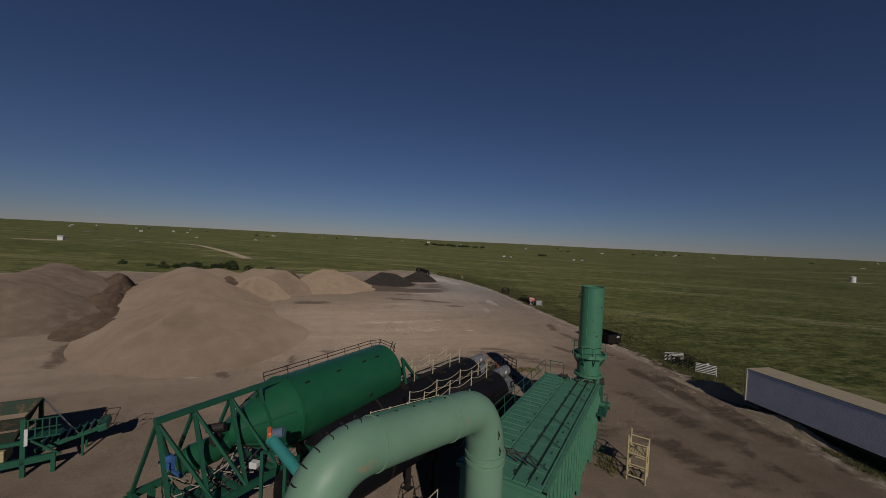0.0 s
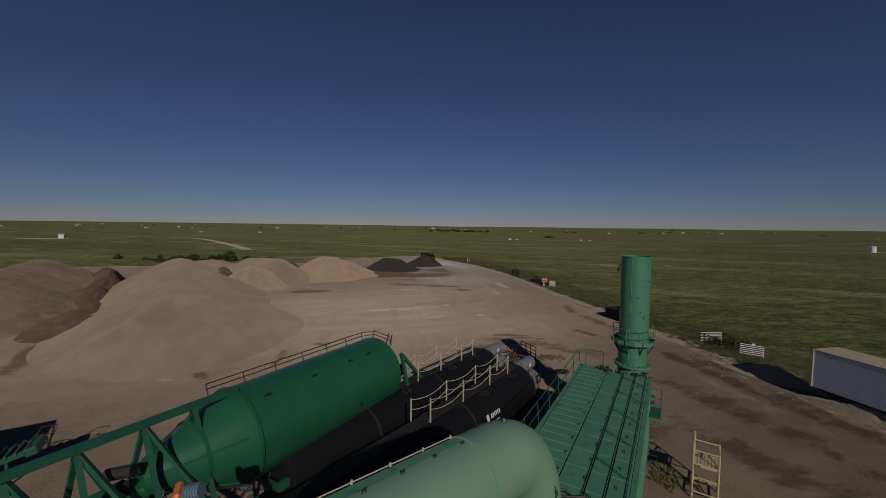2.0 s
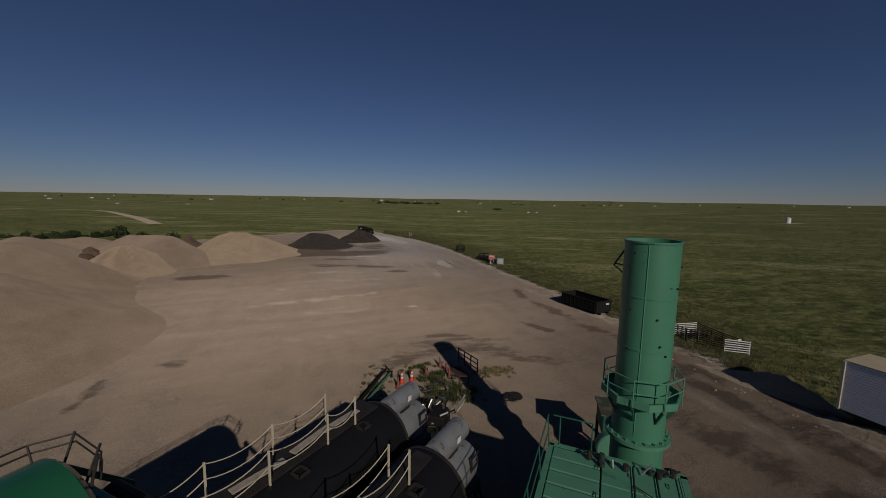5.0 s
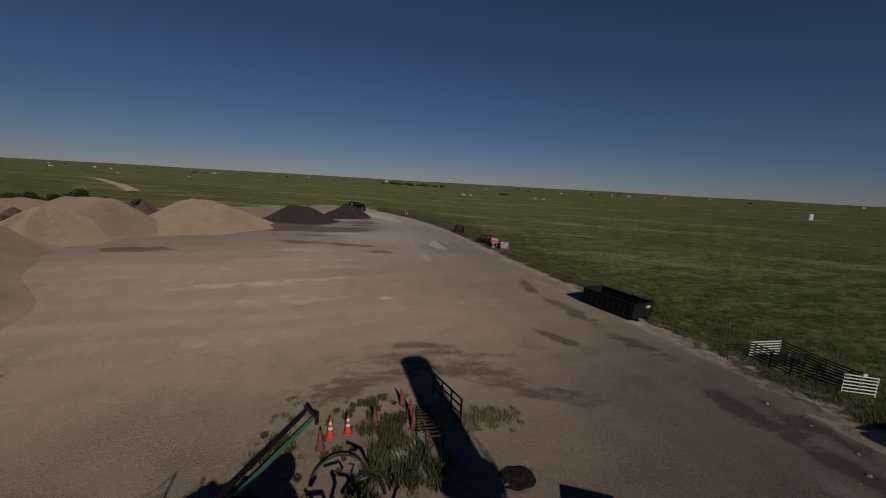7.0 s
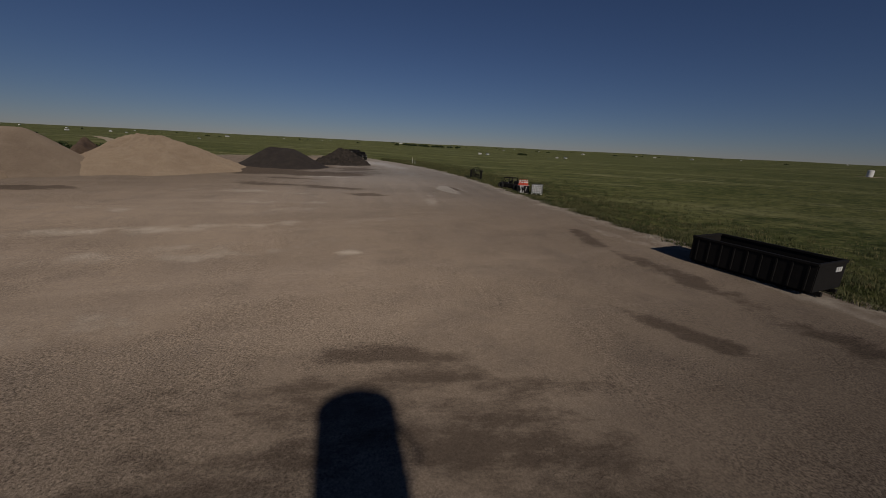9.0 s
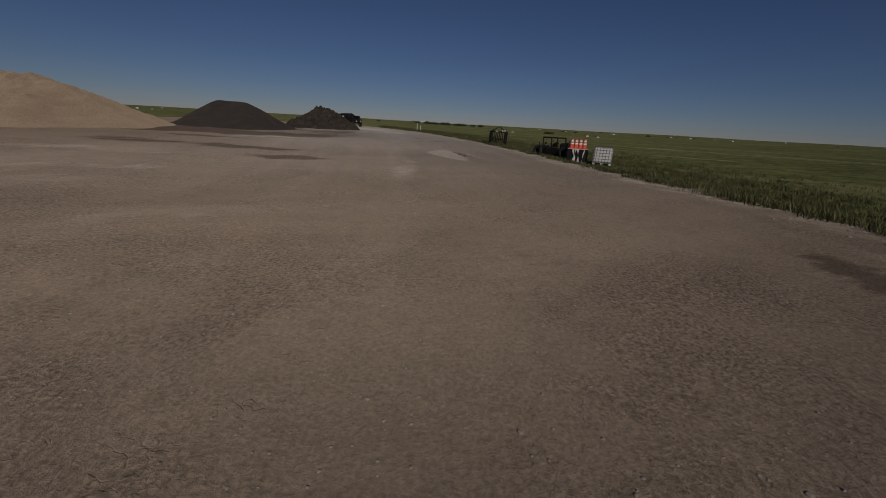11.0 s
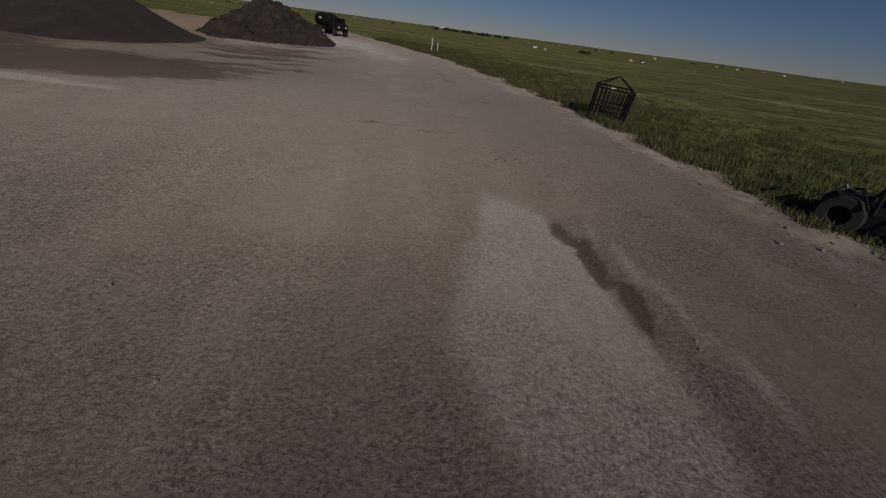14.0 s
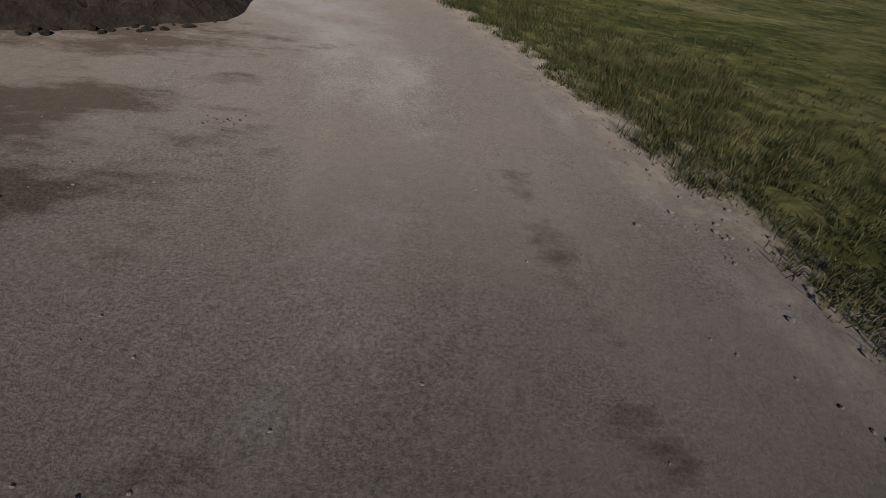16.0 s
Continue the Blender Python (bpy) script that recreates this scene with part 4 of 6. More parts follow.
def burner(m, label):
    o = thing("burner", m, label, "burner", "tank burners")
    bm = B()
    turned(bm, [(0, 0.1), (0.62, 0.1), (0.75, 0.25), (0.75, 1.5), (0.68, 1.75), (0.3, 1.95), (0, 1.95)], 40, Matrix.Translation((0, 0, 2.9)))
    part("drum", bm, GREY, o, "grey drum", True)
    bm = B()
    turned(bm, [(0.25, -0.1), (0.36, -0.1), (0.38, -0.04), (0.38, 1.7), (0.3, 1.78), (0, 1.78)], 32, Matrix.Translation((-0.05, 0.0, 3.98)))
    part("blower", bm, GREY, o, "grey blower cylinder", True)
    bm = B()
    turned(bm, [(0, 0.0), (0.25, 0.0), (0.25, -0.06), (0, -0.06)], 24, Matrix.Translation((-0.05, 0.0, 3.98)))
    part("blower_inlet", bm, DARK, o)
    for x in (-0.2, 0.2):
        bm = B()
        box(bm, (x, 0.8, 3.62), (0.08, 0.6, 0.3), 0, 0, 0.01)
        part("bracket", bm, DARK, o)
    bm = B()
    for c, s in (((0.76, 1.05, 3.25), (0.02, 0.1, 0.5)), ((0.76, 1.3, 3.45), (0.02, 0.5, 0.1)), ((0.76, 1.3, 3.05), (0.02, 0.5, 0.1)), ((0.76, 1.52, 3.12), (0.02, 0.08, 0.24))):
        box(bm, c, s)
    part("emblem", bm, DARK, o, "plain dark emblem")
    bm = B()
    box(bm, (0.36, 0.9, 4.1), (0.02, 0.22, 0.2), 0, 0, 0.004)
    part("label_plate", bm, WHITE, o, "small white plate")
    bm = B()
    box(bm, (0, 0.9, 2.0), (1.3, 2.3, 0.16))
    for x in (-0.55, 0.55):
        for y in (0, 1.9):
            beam(bm, (x, y, 2.0), (x, y, -0.4), 0.1, 0.1)
        beam(bm, (x, 1.9, 2.0), (x * 1.1, 2.8, 0.4), 0.09, 0.09)
    part("stand", bm, DARK, o)
    rnd = random.Random(3)
    for k in range(16):
        a = Vector((rnd.uniform(-0.7, 0.75), rnd.uniform(-0.35, 0.5), rnd.uniform(2.1, 3.2)))
        b = a + Vector((rnd.uniform(-0.5, 0.5), rnd.uniform(-0.2, 0.7), rnd.uniform(-0.5, 0.4)))
        bm = B()
        hose(bm, [a, a + Vector((0, 0, 0.15)), a.lerp(b, 0.5) + Vector((rnd.uniform(-0.1, 0.1), 0, 0.1)), b], rnd.uniform(0.02, 0.055), 6)
        if k % 3 == 0:
            rod(bm, b, b + Vector((0, 0.12, 0)), 0.09, 10)
        part("pipe", bm, rnd.choice((STEEL, GREY, DARK, CHAR)), o)
    return o


first = burner(pose(*T1, 0, 0, -37) @ pose(0.0, 14.55, 0.45), "grey burner drum with a blower on top, beside the black tank")
copy_thing(first, pose(*T2, 0, 0, -37) @ pose(0.0, 15.95, 0.5))
rnd = random.Random(11)
pump = thing("pump_skid", pose(5.2, 35.7, gz(5.2, 35.7), 0, 0, -37), "dark greasy pump skid with tangled pipes", "pump")
bm = B()
box(bm, (0, 0, 0.2), (1.6, 2.2, 0.25), 0, 0, 0.02)
box(bm, (0.2, -0.3, 1.0), (0.9, 1.0, 1.4), 10, 0, 0.05)
box(bm, (-0.3, 0.7, 0.8), (0.7, 0.7, 1.0), -15, 0, 0.05)
part("body", bm, CHAR, pump)
for k in range(34):
    a = Vector((rnd.uniform(-0.8, 0.9), rnd.uniform(-1.1, 1.2), rnd.uniform(0.5, 2.4)))
    b = a + Vector((rnd.uniform(-0.6, 0.6), rnd.uniform(-0.6, 0.6), rnd.uniform(-0.4, 0.7)))
    bm = B()
    hose(bm, [a, a.lerp(b, 0.4) + Vector((0.1, 0.1, 0.15)), b], rnd.uniform(0.03, 0.07), 6)
    part("pipe", bm, rnd.choice((STEEL, DARK, GREY, CHAR)), pump)


def baghouse():
    o = thing("baghouse", pose(9.2, 27.0, 0.1, 0, 0, -30.6), "faded green dust-filter house with a hatch-covered flat roof", "baghouse")
    W, L, T, Z0 = 1.66, 13.0, 5.1, 1.5
    bm = B()
    box(bm, (0, -L / 2, (T + Z0) / 2 - 0.03), (2 * W, L, T - Z0 - 0.06))
    body = part("body", bm, SHEET, o)
    for k in range(19):
        for x in (-W, W):
            bm = B()
            box(bm, (x + math.copysign(0.05, x), -0.35 - k * 0.68, (T + Z0) / 2 - 0.1), (0.1, 0.12, T - Z0 - 0.4), 0, 0, 0.015)
            part("rib", bm, SHEET, body)
    bm = B()
    for x in (-W - 0.06, W + 0.06):
        box(bm, (x, -L / 2, T - 0.06), (0.16, L + 0.16, 0.14))
    for y in (0.06, -L - 0.06):
        box(bm, (0, y, T - 0.06), (2 * W + 0.28, 0.16, 0.14))
    part("roof_edge", bm, SHEET, o)
    # left: cross-laid hatch covers; right: two lines of long covers
    n = 24
    step = (L - 0.1) / n
    for k in range(n):
        for x0, x1, name in ((-W + 0.04, -0.34, "roof_hatch"), (-0.30, 0.46, "roof_panel"), (0.50, 1.02, "roof_panel"), (1.06, W - 0.04, "roof_panel")):
            if name == "roof_panel" and k % 2:
                continue
            d = step if name == "roof_hatch" else step * 2
            bm = B()
            box(bm, ((x0 + x1) / 2, -0.08 - k * step - d / 2, T + 0.01), (x1 - x0, d - (0.075 if name == "roof_hatch" else 0.02), 0.06), 0, 0, 0.012)
            part(name, bm, SHEET, o)
    bm = B()
    box(bm, (0, -L / 2, T - 0.035), (2 * W - 0.02, L - 0.04, 0.05))
    part("roof_joint", bm, SEAM, o)
    for k in range(n // 2):
        for x in (-0.42, 0.40, 1.28):
            bm = B()
            y = -0.6 - k * step * 2
            hose(bm, [(x, y - 0.07, T + 0.03), (x + 0.01, y - 0.07, T + 0.09), (x + 0.01, y + 0.07, T + 0.09), (x, y + 0.07, T + 0.03)], 0.012, 5)
            part("handle", bm, DARK, o)
    # air pipes along the roof
    for x in (0.48, 1.04, 1.56):
        bm = B()
        rod(bm, (x, -0.2, T + 0.09), (x, -L + 0.3, T + 0.08), 0.013, 6)
        part("air_pipe", bm, DARK, o)
    for k in range(6):
        bm = B()
        y = -1.0 - k * 2.0
        hose(bm, [(0.5, y, T + 0.1), (0.8, y - 0.25, T + 0.14), (1.5, y - 0.75, T + 0.12)], 0.014, 5)
        part("air_hose", bm, DARK, o)
    # leaning rails on the tank side
    for k in range(9):
        bm = B()
        y = -0.1 - k * 1.55
        rod(bm, (-W - 0.1, y, T - 0.05), (-W - 0.18, y, T + 0.95), 0.018, 6)
        part("rail_post", bm, GREENF, o)
    for h in (0.5, 0.95):
        bm = B()
        rod(bm, (-W - 0.1 - 0.08 * h, 0, T + h), (-W - 0.1 - 0.08 * h, -L + 0.2, T + h), 0.018, 6)
        part("handrail", bm, GREENF, o)
    for x in (-1.5, -0.6):
        bm = B()
        rod(bm, (x, 0.1, T), (x, 0.1, T + 0.9), 0.022, 6)
        part("rail_post", bm, GREENF, o)
    bm = B()
    rod(bm, (-1.7, 0.1, T + 0.9), (-0.6, 0.1, T + 0.9), 0.022, 6)
    part("handrail", bm, GREENF, o)
    # clutter by the stack foot
    rnd = random.Random(5)
    for k in range(14):
        bm = B()
        x = rnd.uniform(-0.7, 1.5)
        a = Vector((x, -0.15 - rnd.uniform(0, 0.35), T + 0.06))
        if k % 2:
            rod(bm, a, a + Vector((0, 0, rnd.uniform(0.08, 0.22))), rnd.uniform(0.04, 0.08), 8)
        else:
            hose(bm, [a, a + Vector((rnd.uniform(-0.4, 0.4), 0.1, rnd.uniform(0.1, 0.3))), a + Vector((rnd.uniform(-0.7, 0.7), 0.2, 0.05))], 0.025, 5)
        part("valve", bm, rnd.choice((DARK, SEAM, GREY)), o)
    # hoppers, frame and legs beneath
    for k in range(4):
        bm = B()
        y = -1.8 - k * 3.15
        top = [bm.verts.new((sx * W * 0.95, y + sy * 1.5, Z0)) for sx, sy in ((-1, -1), (1, -1), (1, 1), (-1, 1))]
        low = [bm.verts.new((sx * 0.25, y + sy * 0.9, 0.55)) for sx, sy in ((-1, -1), (1, -1), (1, 1), (-1, 1))]
        for i in range(4):
            bm.faces.new((top[i], top[(i + 1) % 4], low[(i + 1) % 4], low[i]))
        bm.faces.new(low), bm.faces.new(top)
        part("hopper", bm, SHEET, o)
    for y in (-0.3, -4.3, -8.6, -12.7):
        for x in (-1.5, 1.5):
            bm = B()
            beam(bm, (x, y, Z0), (x, y, 0.0), 0.18, 0.18)
            part("leg", bm, SHEET, o)
    # stairs, cabinet and fan beside the far end
    bm = B()
    box(bm, (W + 0.36, -0.2, 3.4), (0.5, 1.2, 0.08))
    landing = part("landing", bm, GREENF, o)
    for z in (3.9, 4.4):
        bm = B()
        hose(bm, [(W + 0.58, -0.8, z), (W + 0.58, 0.4, z), (W + 0.12, 0.4, z)], 0.018, 6)
        part("handrail", bm, GREENF, landing)
    for y in (-0.75, -0.1, 0.4):
        bm = B()
        rod(bm, (W + 0.58, y, 3.4), (W + 0.58, y, 4.4), 0.018, 6)
        part("rail_post", bm, GREENF, landing)
    for k in range(11):
        bm = B()
        rod(bm, (W + 0.15, 0.45, 0.2 + k * 0.3), (W + 0.55, 0.45, 0.2 + k * 0.3), 0.018, 6)
        part("rung", bm, GREENF, landing)
    # elbowed ducts over the near corner
    for k in range(3):
        bm = B()
        hose(bm, [(-1.2 + k * 0.5, -12.6, T), (-1.0 + k * 0.5, -12.3, T + 0.6), (-0.3 + k * 0.5, -12.0, T + 0.65), (0.3 + k * 0.4, -11.8, T + 0.1)], 0.035, 6)
        part("air_hose", bm, DARK, o)


baghouse()


def stack():
    o = thing("exhaust_stack", pose(10.79, 28.3, 0.1), "tall chipped green steel exhaust stack with a railed platform", "stack")
    R, H = 0.77, 11.2
    bm = B()
    bm_prof = [(R, 0), (R, H), (R + 0.03, H), (R + 0.03, H + 0.05), (R - 0.03, H + 0.05), (R - 0.03, H - 2.5), (R - 0.03, 0)]
    turned(bm, bm_prof, 64, pose(0, 0, 0, 90), True)
    shell = part("shell", bm, STACKG, o, "", True)
    bm = B()
    c, s = math.cos(radians(228)), math.sin(radians(228))
    beam(bm, (R * c, R * s, 5.3), (R * c, R * s, H), 0.03, 0.025)
    part("weld_seam", bm, STACKG, shell)
    for z in (9.6, 8.0):
        bm = B()
        turned(bm, [(R - 0.01, z - 0.03), (R + 0.015, z - 0.03), (R + 0.015, z + 0.03), (R - 0.01, z + 0.03)], 64, pose(0, 0, 0, 90), True)
        part("weld_band", bm, STACKG, shell, "", True)
    bm = B()
    turned(bm, [(0.72, 6.22), (1.12, 6.34), (1.16, 6.34), (1.16, 6.56), (1.11, 6.56), (1.11, 6.42), (0.72, 6.38)], 8, pose(0, 0, 0, 90) @ pose(0, 0, 0, 0, 22.5, 0), True)
    part("platform", bm, SHEET, o)
    for k in range(8):
        a = radians(k * 45)
        x, y = 1.13 * math.cos(a), 1.13 * math.sin(a)
        bm = B()
        rod(bm, (x, y, 6.37), (x, y, 7.2), 0.02, 6)
        part("rail_post", bm, SHEET, o)
        b = radians(k * 45 + 45)
        for h in (6.8, 7.2):
            bm = B()
            rod(bm, (x, y, h), (1.13 * math.cos(b), 1.13 * math.sin(b), h), 0.018, 6)
            part("handrail", bm, SHEET, o)
        bm = B()
        beam(bm, (R * math.cos(a), R * math.sin(a), 5.8), (1.06 * math.cos(a), 1.06 * math.sin(a), 6.3), 0.05, 0.08)
        part("bracket", bm, GREENF, o)
    # lifting arm near the rim and small lugs
    for a, z in ((200, 10.9), (20, 10.8), (190, 10.5), (200, 9.2), (265, 8.2), (340, 8.2), (280, 7.9), (300, 9.9), (200, 8.0), (325, 10.5), (255, 9.0)):
        bm = B()
        c, s = math.cos(radians(a)), math.sin(radians(a))
        rod(bm, (R * c, R * s, z), ((R + 0.05) * c, (R + 0.05) * s, z), 0.03, 8)
        part("lug", bm, DARK, shell)
    for a in (125, 25):
        c, s = math.cos(radians(a)), math.sin(radians(a))
        bm = B()
        hose(bm, [(R * c, R * s, 10.95), ((R + 0.36) * c, (R + 0.36) * s, 10.35), (R * c, R * s, 10.1)], 0.035, 6)
        rod(bm, ((R + 0.34) * c, (R + 0.34) * s, 10.4), (R * c, R * s, 10.38), 0.022, 6)
        part("lifting_arm", bm, GREENF, shell)
    bm = B()
    turned(bm, [(R, 5.0), (R + 0.18, 5.0), (R + 0.18, 5.12), (R, 5.12)], 48, pose(0, 0, 0, 90), True)
    for k in range(20):
        a = k * math.tau / 20
        rod(bm, ((R + 0.1) * math.cos(a), (R + 0.1) * math.sin(a), 5.1), ((R + 0.1) * math.cos(a), (R + 0.1) * math.sin(a), 5.2), 0.03, 6)
    part("flange", bm, SHEET, o)


stack()


def duct():
    o = thing("exhaust_duct", pose(0, 0, 0.1), "pale weathered green round duct bent down at both ends", "duct")
    r = 0.63
    # centre line: up, elbow, slightly rising run, elbow, down into the filter house
    A, Bp = Vector((-2.5, 9.45, 9.14)), Vector((1.45, 13.8, 8.58))
    run = (Bp - A).normalized()
    pts, e = [], 1.45
    low_a, low_b = Vector((-2.85, 9.05, 3.0)), Vector((1.75, 14.1, 2.2))
    for k in range(10):
        q = k / 9
        pts.append((A + (low_a - A).normalized() * e) .lerp(A, q).lerp(A.lerp(A + run * e, q), q))
    first_len = len(pts)
    for k in range(1, 6):
        pts.append((A + run * e).lerp(Bp - run * 0.8, k / 6))
    end = Vector((1.74, 14.08, 7.0))
    for k in range(10):
        q = k / 9
        pts.append((Bp - run * 0.8).lerp(Bp + run * 0.25, q).lerp((Bp + run * 0.25).lerp(end, q), q))
    bm = B()
    hose(bm, [low_a] + pts + [low_b], r, 40)
    pipe = part("pipe", bm, PALE, o, "", True)

    def ring(p, d, w=0.05, g=0.05):
        bm = B()
        m = Matrix.Translation(p) @ Vector(d).to_track_quat("Y", "Z").to_matrix().to_4x4()
        turned(bm, [(r - 0.01, -w), (r + g, -w), (r + g, w), (r - 0.01, w)], 40, m, True)
        part("flange", bm, PALE, pipe, "", True)
    ring(A + run * 1.5, run, 0.03, 0.025), ring(Bp - run * 1.7, run, 0.03, 0.025), ring(pts[-1], (low_b - end), 0.06, 0.05), ring(end - Vector((0, 0, 0.25)), (low_b - end), 0.05, 0.04)
    # mesh walkway strip with low rail on top
    side = run.cross(Vector((0, 0, 1))).normalized()
    bm = B()
    a, b = A + run * 1.6 + Vector((0, 0, r - 0.015)) - side * 0.1, Bp - run * 1.8 + Vector((0, 0, r - 0.015)) - side * 0.1
    beam(bm, a, b, 0.2, 0.03)
    part("walk_strip", bm, SHEET, o)
    bm = B()
    rod(bm, a - side * 0.13 + Vector((0, 0, 0.03)), b - side * 0.13 + Vector((0, 0, 0.03)), 0.01, 6)
    part("guard_wire", bm, CREAM, o)
    for k in range(5):
        p = a.lerp(b, k / 4) - side * 0.13
        bm = B()
        rod(bm, p - Vector((0, 0, 0.15)), p + Vector((0, 0, 0.06)), 0.016, 6)
        part("guard_post", bm, CREAM, o)
        bm = B()
        p = a.lerp(b, k / 4) + side * 0.12
        hose(bm, [p - run * 0.02 - Vector((0, 0, 0.05)), p - run * 0.02 + Vector((0, 0, 0.05)), p + run * 0.03 + Vector((0, 0, 0.05)), p + run * 0.03 - Vector((0, 0, 0.05))], 0.014, 5)
        part("handle", bm, SEAM, o)
    # rungs round the near bend, seams and a lifting eye
    for k in range(2, 9):
        p = pts[k]
        d = (pts[k + 1] - pts[k - 1]).normalized()
        out = (d.cross(Vector((0, 0, 1)))).cross(d).normalized() * -1
        if out.z < 0:
            out = -out
        q = p + out * r - side * 0.1
        bm = B()
        hose(bm, [q - side * 0.14, q - side * 0.14 + out * 0.07, q + side * 0.14 + out * 0.07, q + side * 0.14], 0.013, 5)
        part("rung", bm, DARK, o)
    eye_at = Bp - run * 0.6 + Vector((0, 0, r - 0.05))
    bm = B()
    box(bm, eye_at + Vector((0, 0, 0.03)), (0.16, 0.12, 0.05), 30)
    rod(bm, eye_at, eye_at + Vector((0, 0, 0.13)), 0.022, 8)
    part("lifting_eye", bm, SHEET, o)
    for p in (pts[-4] + Vector((0.45, -0.42, 0.1)), pts[-3] + Vector((0.46, -0.42, -0.2))):
        bm = B()
        hose(bm, [p, p + Vector((0.04, -0.06, -0.1)), p + Vector((0.02, -0.02, -0.26))], 0.02, 5)
        part("handle", bm, DARK, o)
    # supports
    for p in (low_a, low_b):
        for dx, dy in ((-0.6, -0.6), (0.6, -0.6), (0.6, 0.6), (-0.6, 0.6)):
            bm = B()
            beam(bm, p + Vector((dx, dy, 0.2)), (p.x + dx, p.y + dy, 0.0), 0.14, 0.14)
            part("leg", bm, SHEET, o)
    bm = B()
    box(bm, (low_a.x, low_a.y, 2.4), (1.6, 1.6, 1.5), 30, 0, 0.04)
    part("inlet_box", bm, SHEET, o)
    bm = B()
    box(bm, (low_b.x, low_b.y, 1.6), (1.6, 1.6, 1.6), -30, 0, 0.04)
    part("outlet_box", bm, SHEET, o)


duct()


def small_plant():
    # burner pipe with an orange-capped motor beside the silo cone
    o = thing("screw_conveyor", pose(-5.45, 14.3, 0.1), "teal screw conveyor with an orange and grey motor", "conveyor")
    bm = B()
    rod(bm, (0.05, -0.05, 6.95), (1.5, -1.1, 6.35), 0.18, 24)
    rod(bm, (-0.0, -0.01, 6.97), (0.1, -0.085, 6.93), 0.22, 24)
    part("tube", bm, TEAL, o, "", True)
    bm = B()
    rod(bm, (0.0, 0.05, 7.12), (0.36, 0.05, 7.2), 0.15, 20)
    for k in range(5):
        rod(bm, (0.06 + k * 0.06, 0.05, 7.133 + k * 0.0133), (0.085 + k * 0.06, 0.05, 7.139 + k * 0.0133), 0.17, 20)
    part("motor", bm, BLUEGREY, o, "blue-grey ribbed motor", True)
    bm = B()
    box(bm, (-0.1, 0.02, 7.05), (0.16, 0.42, 0.5), 25, 12, 0.05)
    part("belt_guard", bm, ORANGE, o, "orange belt guard")
    for x in (-0.4, 0.4):
        bm = B()
        beam(bm, (x, 0.2, 6.4), (x, 0.2, 0), 0.1, 0.1)
        beam(bm, (x, 0.2, 6.4), (0.3, -0.3, 6.65), 0.08, 0.08)
        part("leg", bm, GREENF, o)
    # drive rollers and pulleys under the silo
    o = thing("drive_unit", pose(-6.4, 15.6, 0.1, 0, 0, -25), "dark drive unit with pale pulleys under the silo frame", "drive")
    bm = B()
    box(bm, (0, 0, 2.2), (1.8, 1.6, 0.4), 0, 0, 0.03)
    for x in (-0.7, 0.7):
        for y in (-0.6, 0.6):
            beam(bm, (x, y, 2.2), (x, y, 0), 0.14, 0.14)
    part("frame", bm, GREENF, o)
    for x, y, z, r in ((0.3, 0.3, 3.3, 0.42), (-0.5, 0.6, 3.0, 0.35), (0.7, -0.4, 2.9, 0.3)):
        bm = B()
        turned(bm, [(0.1, -0.1), (r, -0.1), (r, 0.1), (0.1, 0.1)], 28, Matrix.Translation((x, y, z)), True)
        part("wheel", bm, RUBBER, o, "", True)
        bm = B()
        turned(bm, [(0, -0.13), (r * 0.55, -0.13), (r * 0.6, -0.1), (r * 0.6, 0.1), (0, 0.12)], 24, Matrix.Translation((x, y, z)))
        part("pulley", bm, STEEL, o, "bright pulley face", True)
        bm = B()
        beam(bm, (x, y + 0.2, z), (x, y + 0.2, 2.3), 0.14, 0.14)
        part("bearing_post", bm, DARK, o)
    bm = B()
    rod(bm, (0.9, 0.5, 4.4), (0.9, 0.4, 2.3), 0.14, 14)
    part("standpipe", bm, GREENF, o, "", True)
    bm = B()
    box(bm, (-0.1, -0.5, 2.8), (0.9, 0.7, 0.8), 12, 0, 0.05)
    part("gearbox", bm, DARK, o)
    rnd = random.Random(19)
    for k in range(10):
        a = Vector((rnd.uniform(-0.9, 1.0), rnd.uniform(-0.8, 0.8), rnd.uniform(2.4, 3.6)))
        b = Vector((rnd.uniform(-1.2, 1.4), rnd.uniform(-1.6, 0.8), rnd.uniform(0.4, 2.2)))
        bm = B()
        hose(bm, sag(a, b, 0.3), rnd.uniform(0.018, 0.035), 5)
        part("cable", bm, rnd.choice((WHITE, DARK, GREY)), o)
    # stair landing under the duct
    o = thing("access_stair", pose(0.4, 15.9, 0.1, 0, 0, -32), "small green stair landing with pipe rails", "stairs")
    bm = B()
    box(bm, (0, 0, 3.0), (0.9, 1.0, 0.08))
    part("landing", bm, SHEET, o)
    for k in range(12):
        bm = B()
        box(bm, (0, -0.6 - k * 0.2, 2.8 - k * 0.24), (0.8, 0.24, 0.04))
        part("tread", bm, SHEET, o)
    for x in (-0.45, 0.45):
        bm = B()
        beam(bm, (x, -0.5, 3.0), (x, -3.0, 0.05), 0.05, 0.2)
        part("stringer", bm, SHEET, o)
        for h in (0.5, 1.0):
            bm = B()
            hose(bm, [(x, 0.5, 3.0 + h), (x, -0.5, 3.0 + h), (x, -3.0, h)], 0.025, 6)
            part("handrail", bm, CREAM, o)
        for y, z in ((0.5, 3), (-0.5, 3), (-1.7, 1.6), (-3.0, 0.1)):
            bm = B()
            rod(bm, (x, y, z), (x, y, z + 1), 0.025, 6)
            part("rail_post", bm, CREAM, o)
        bm = B()
        beam(bm, (x, 0.4, 3.0), (x, 0.4, 0), 0.09, 0.09)
        part("leg", bm, SHEET, o)


small_plant()


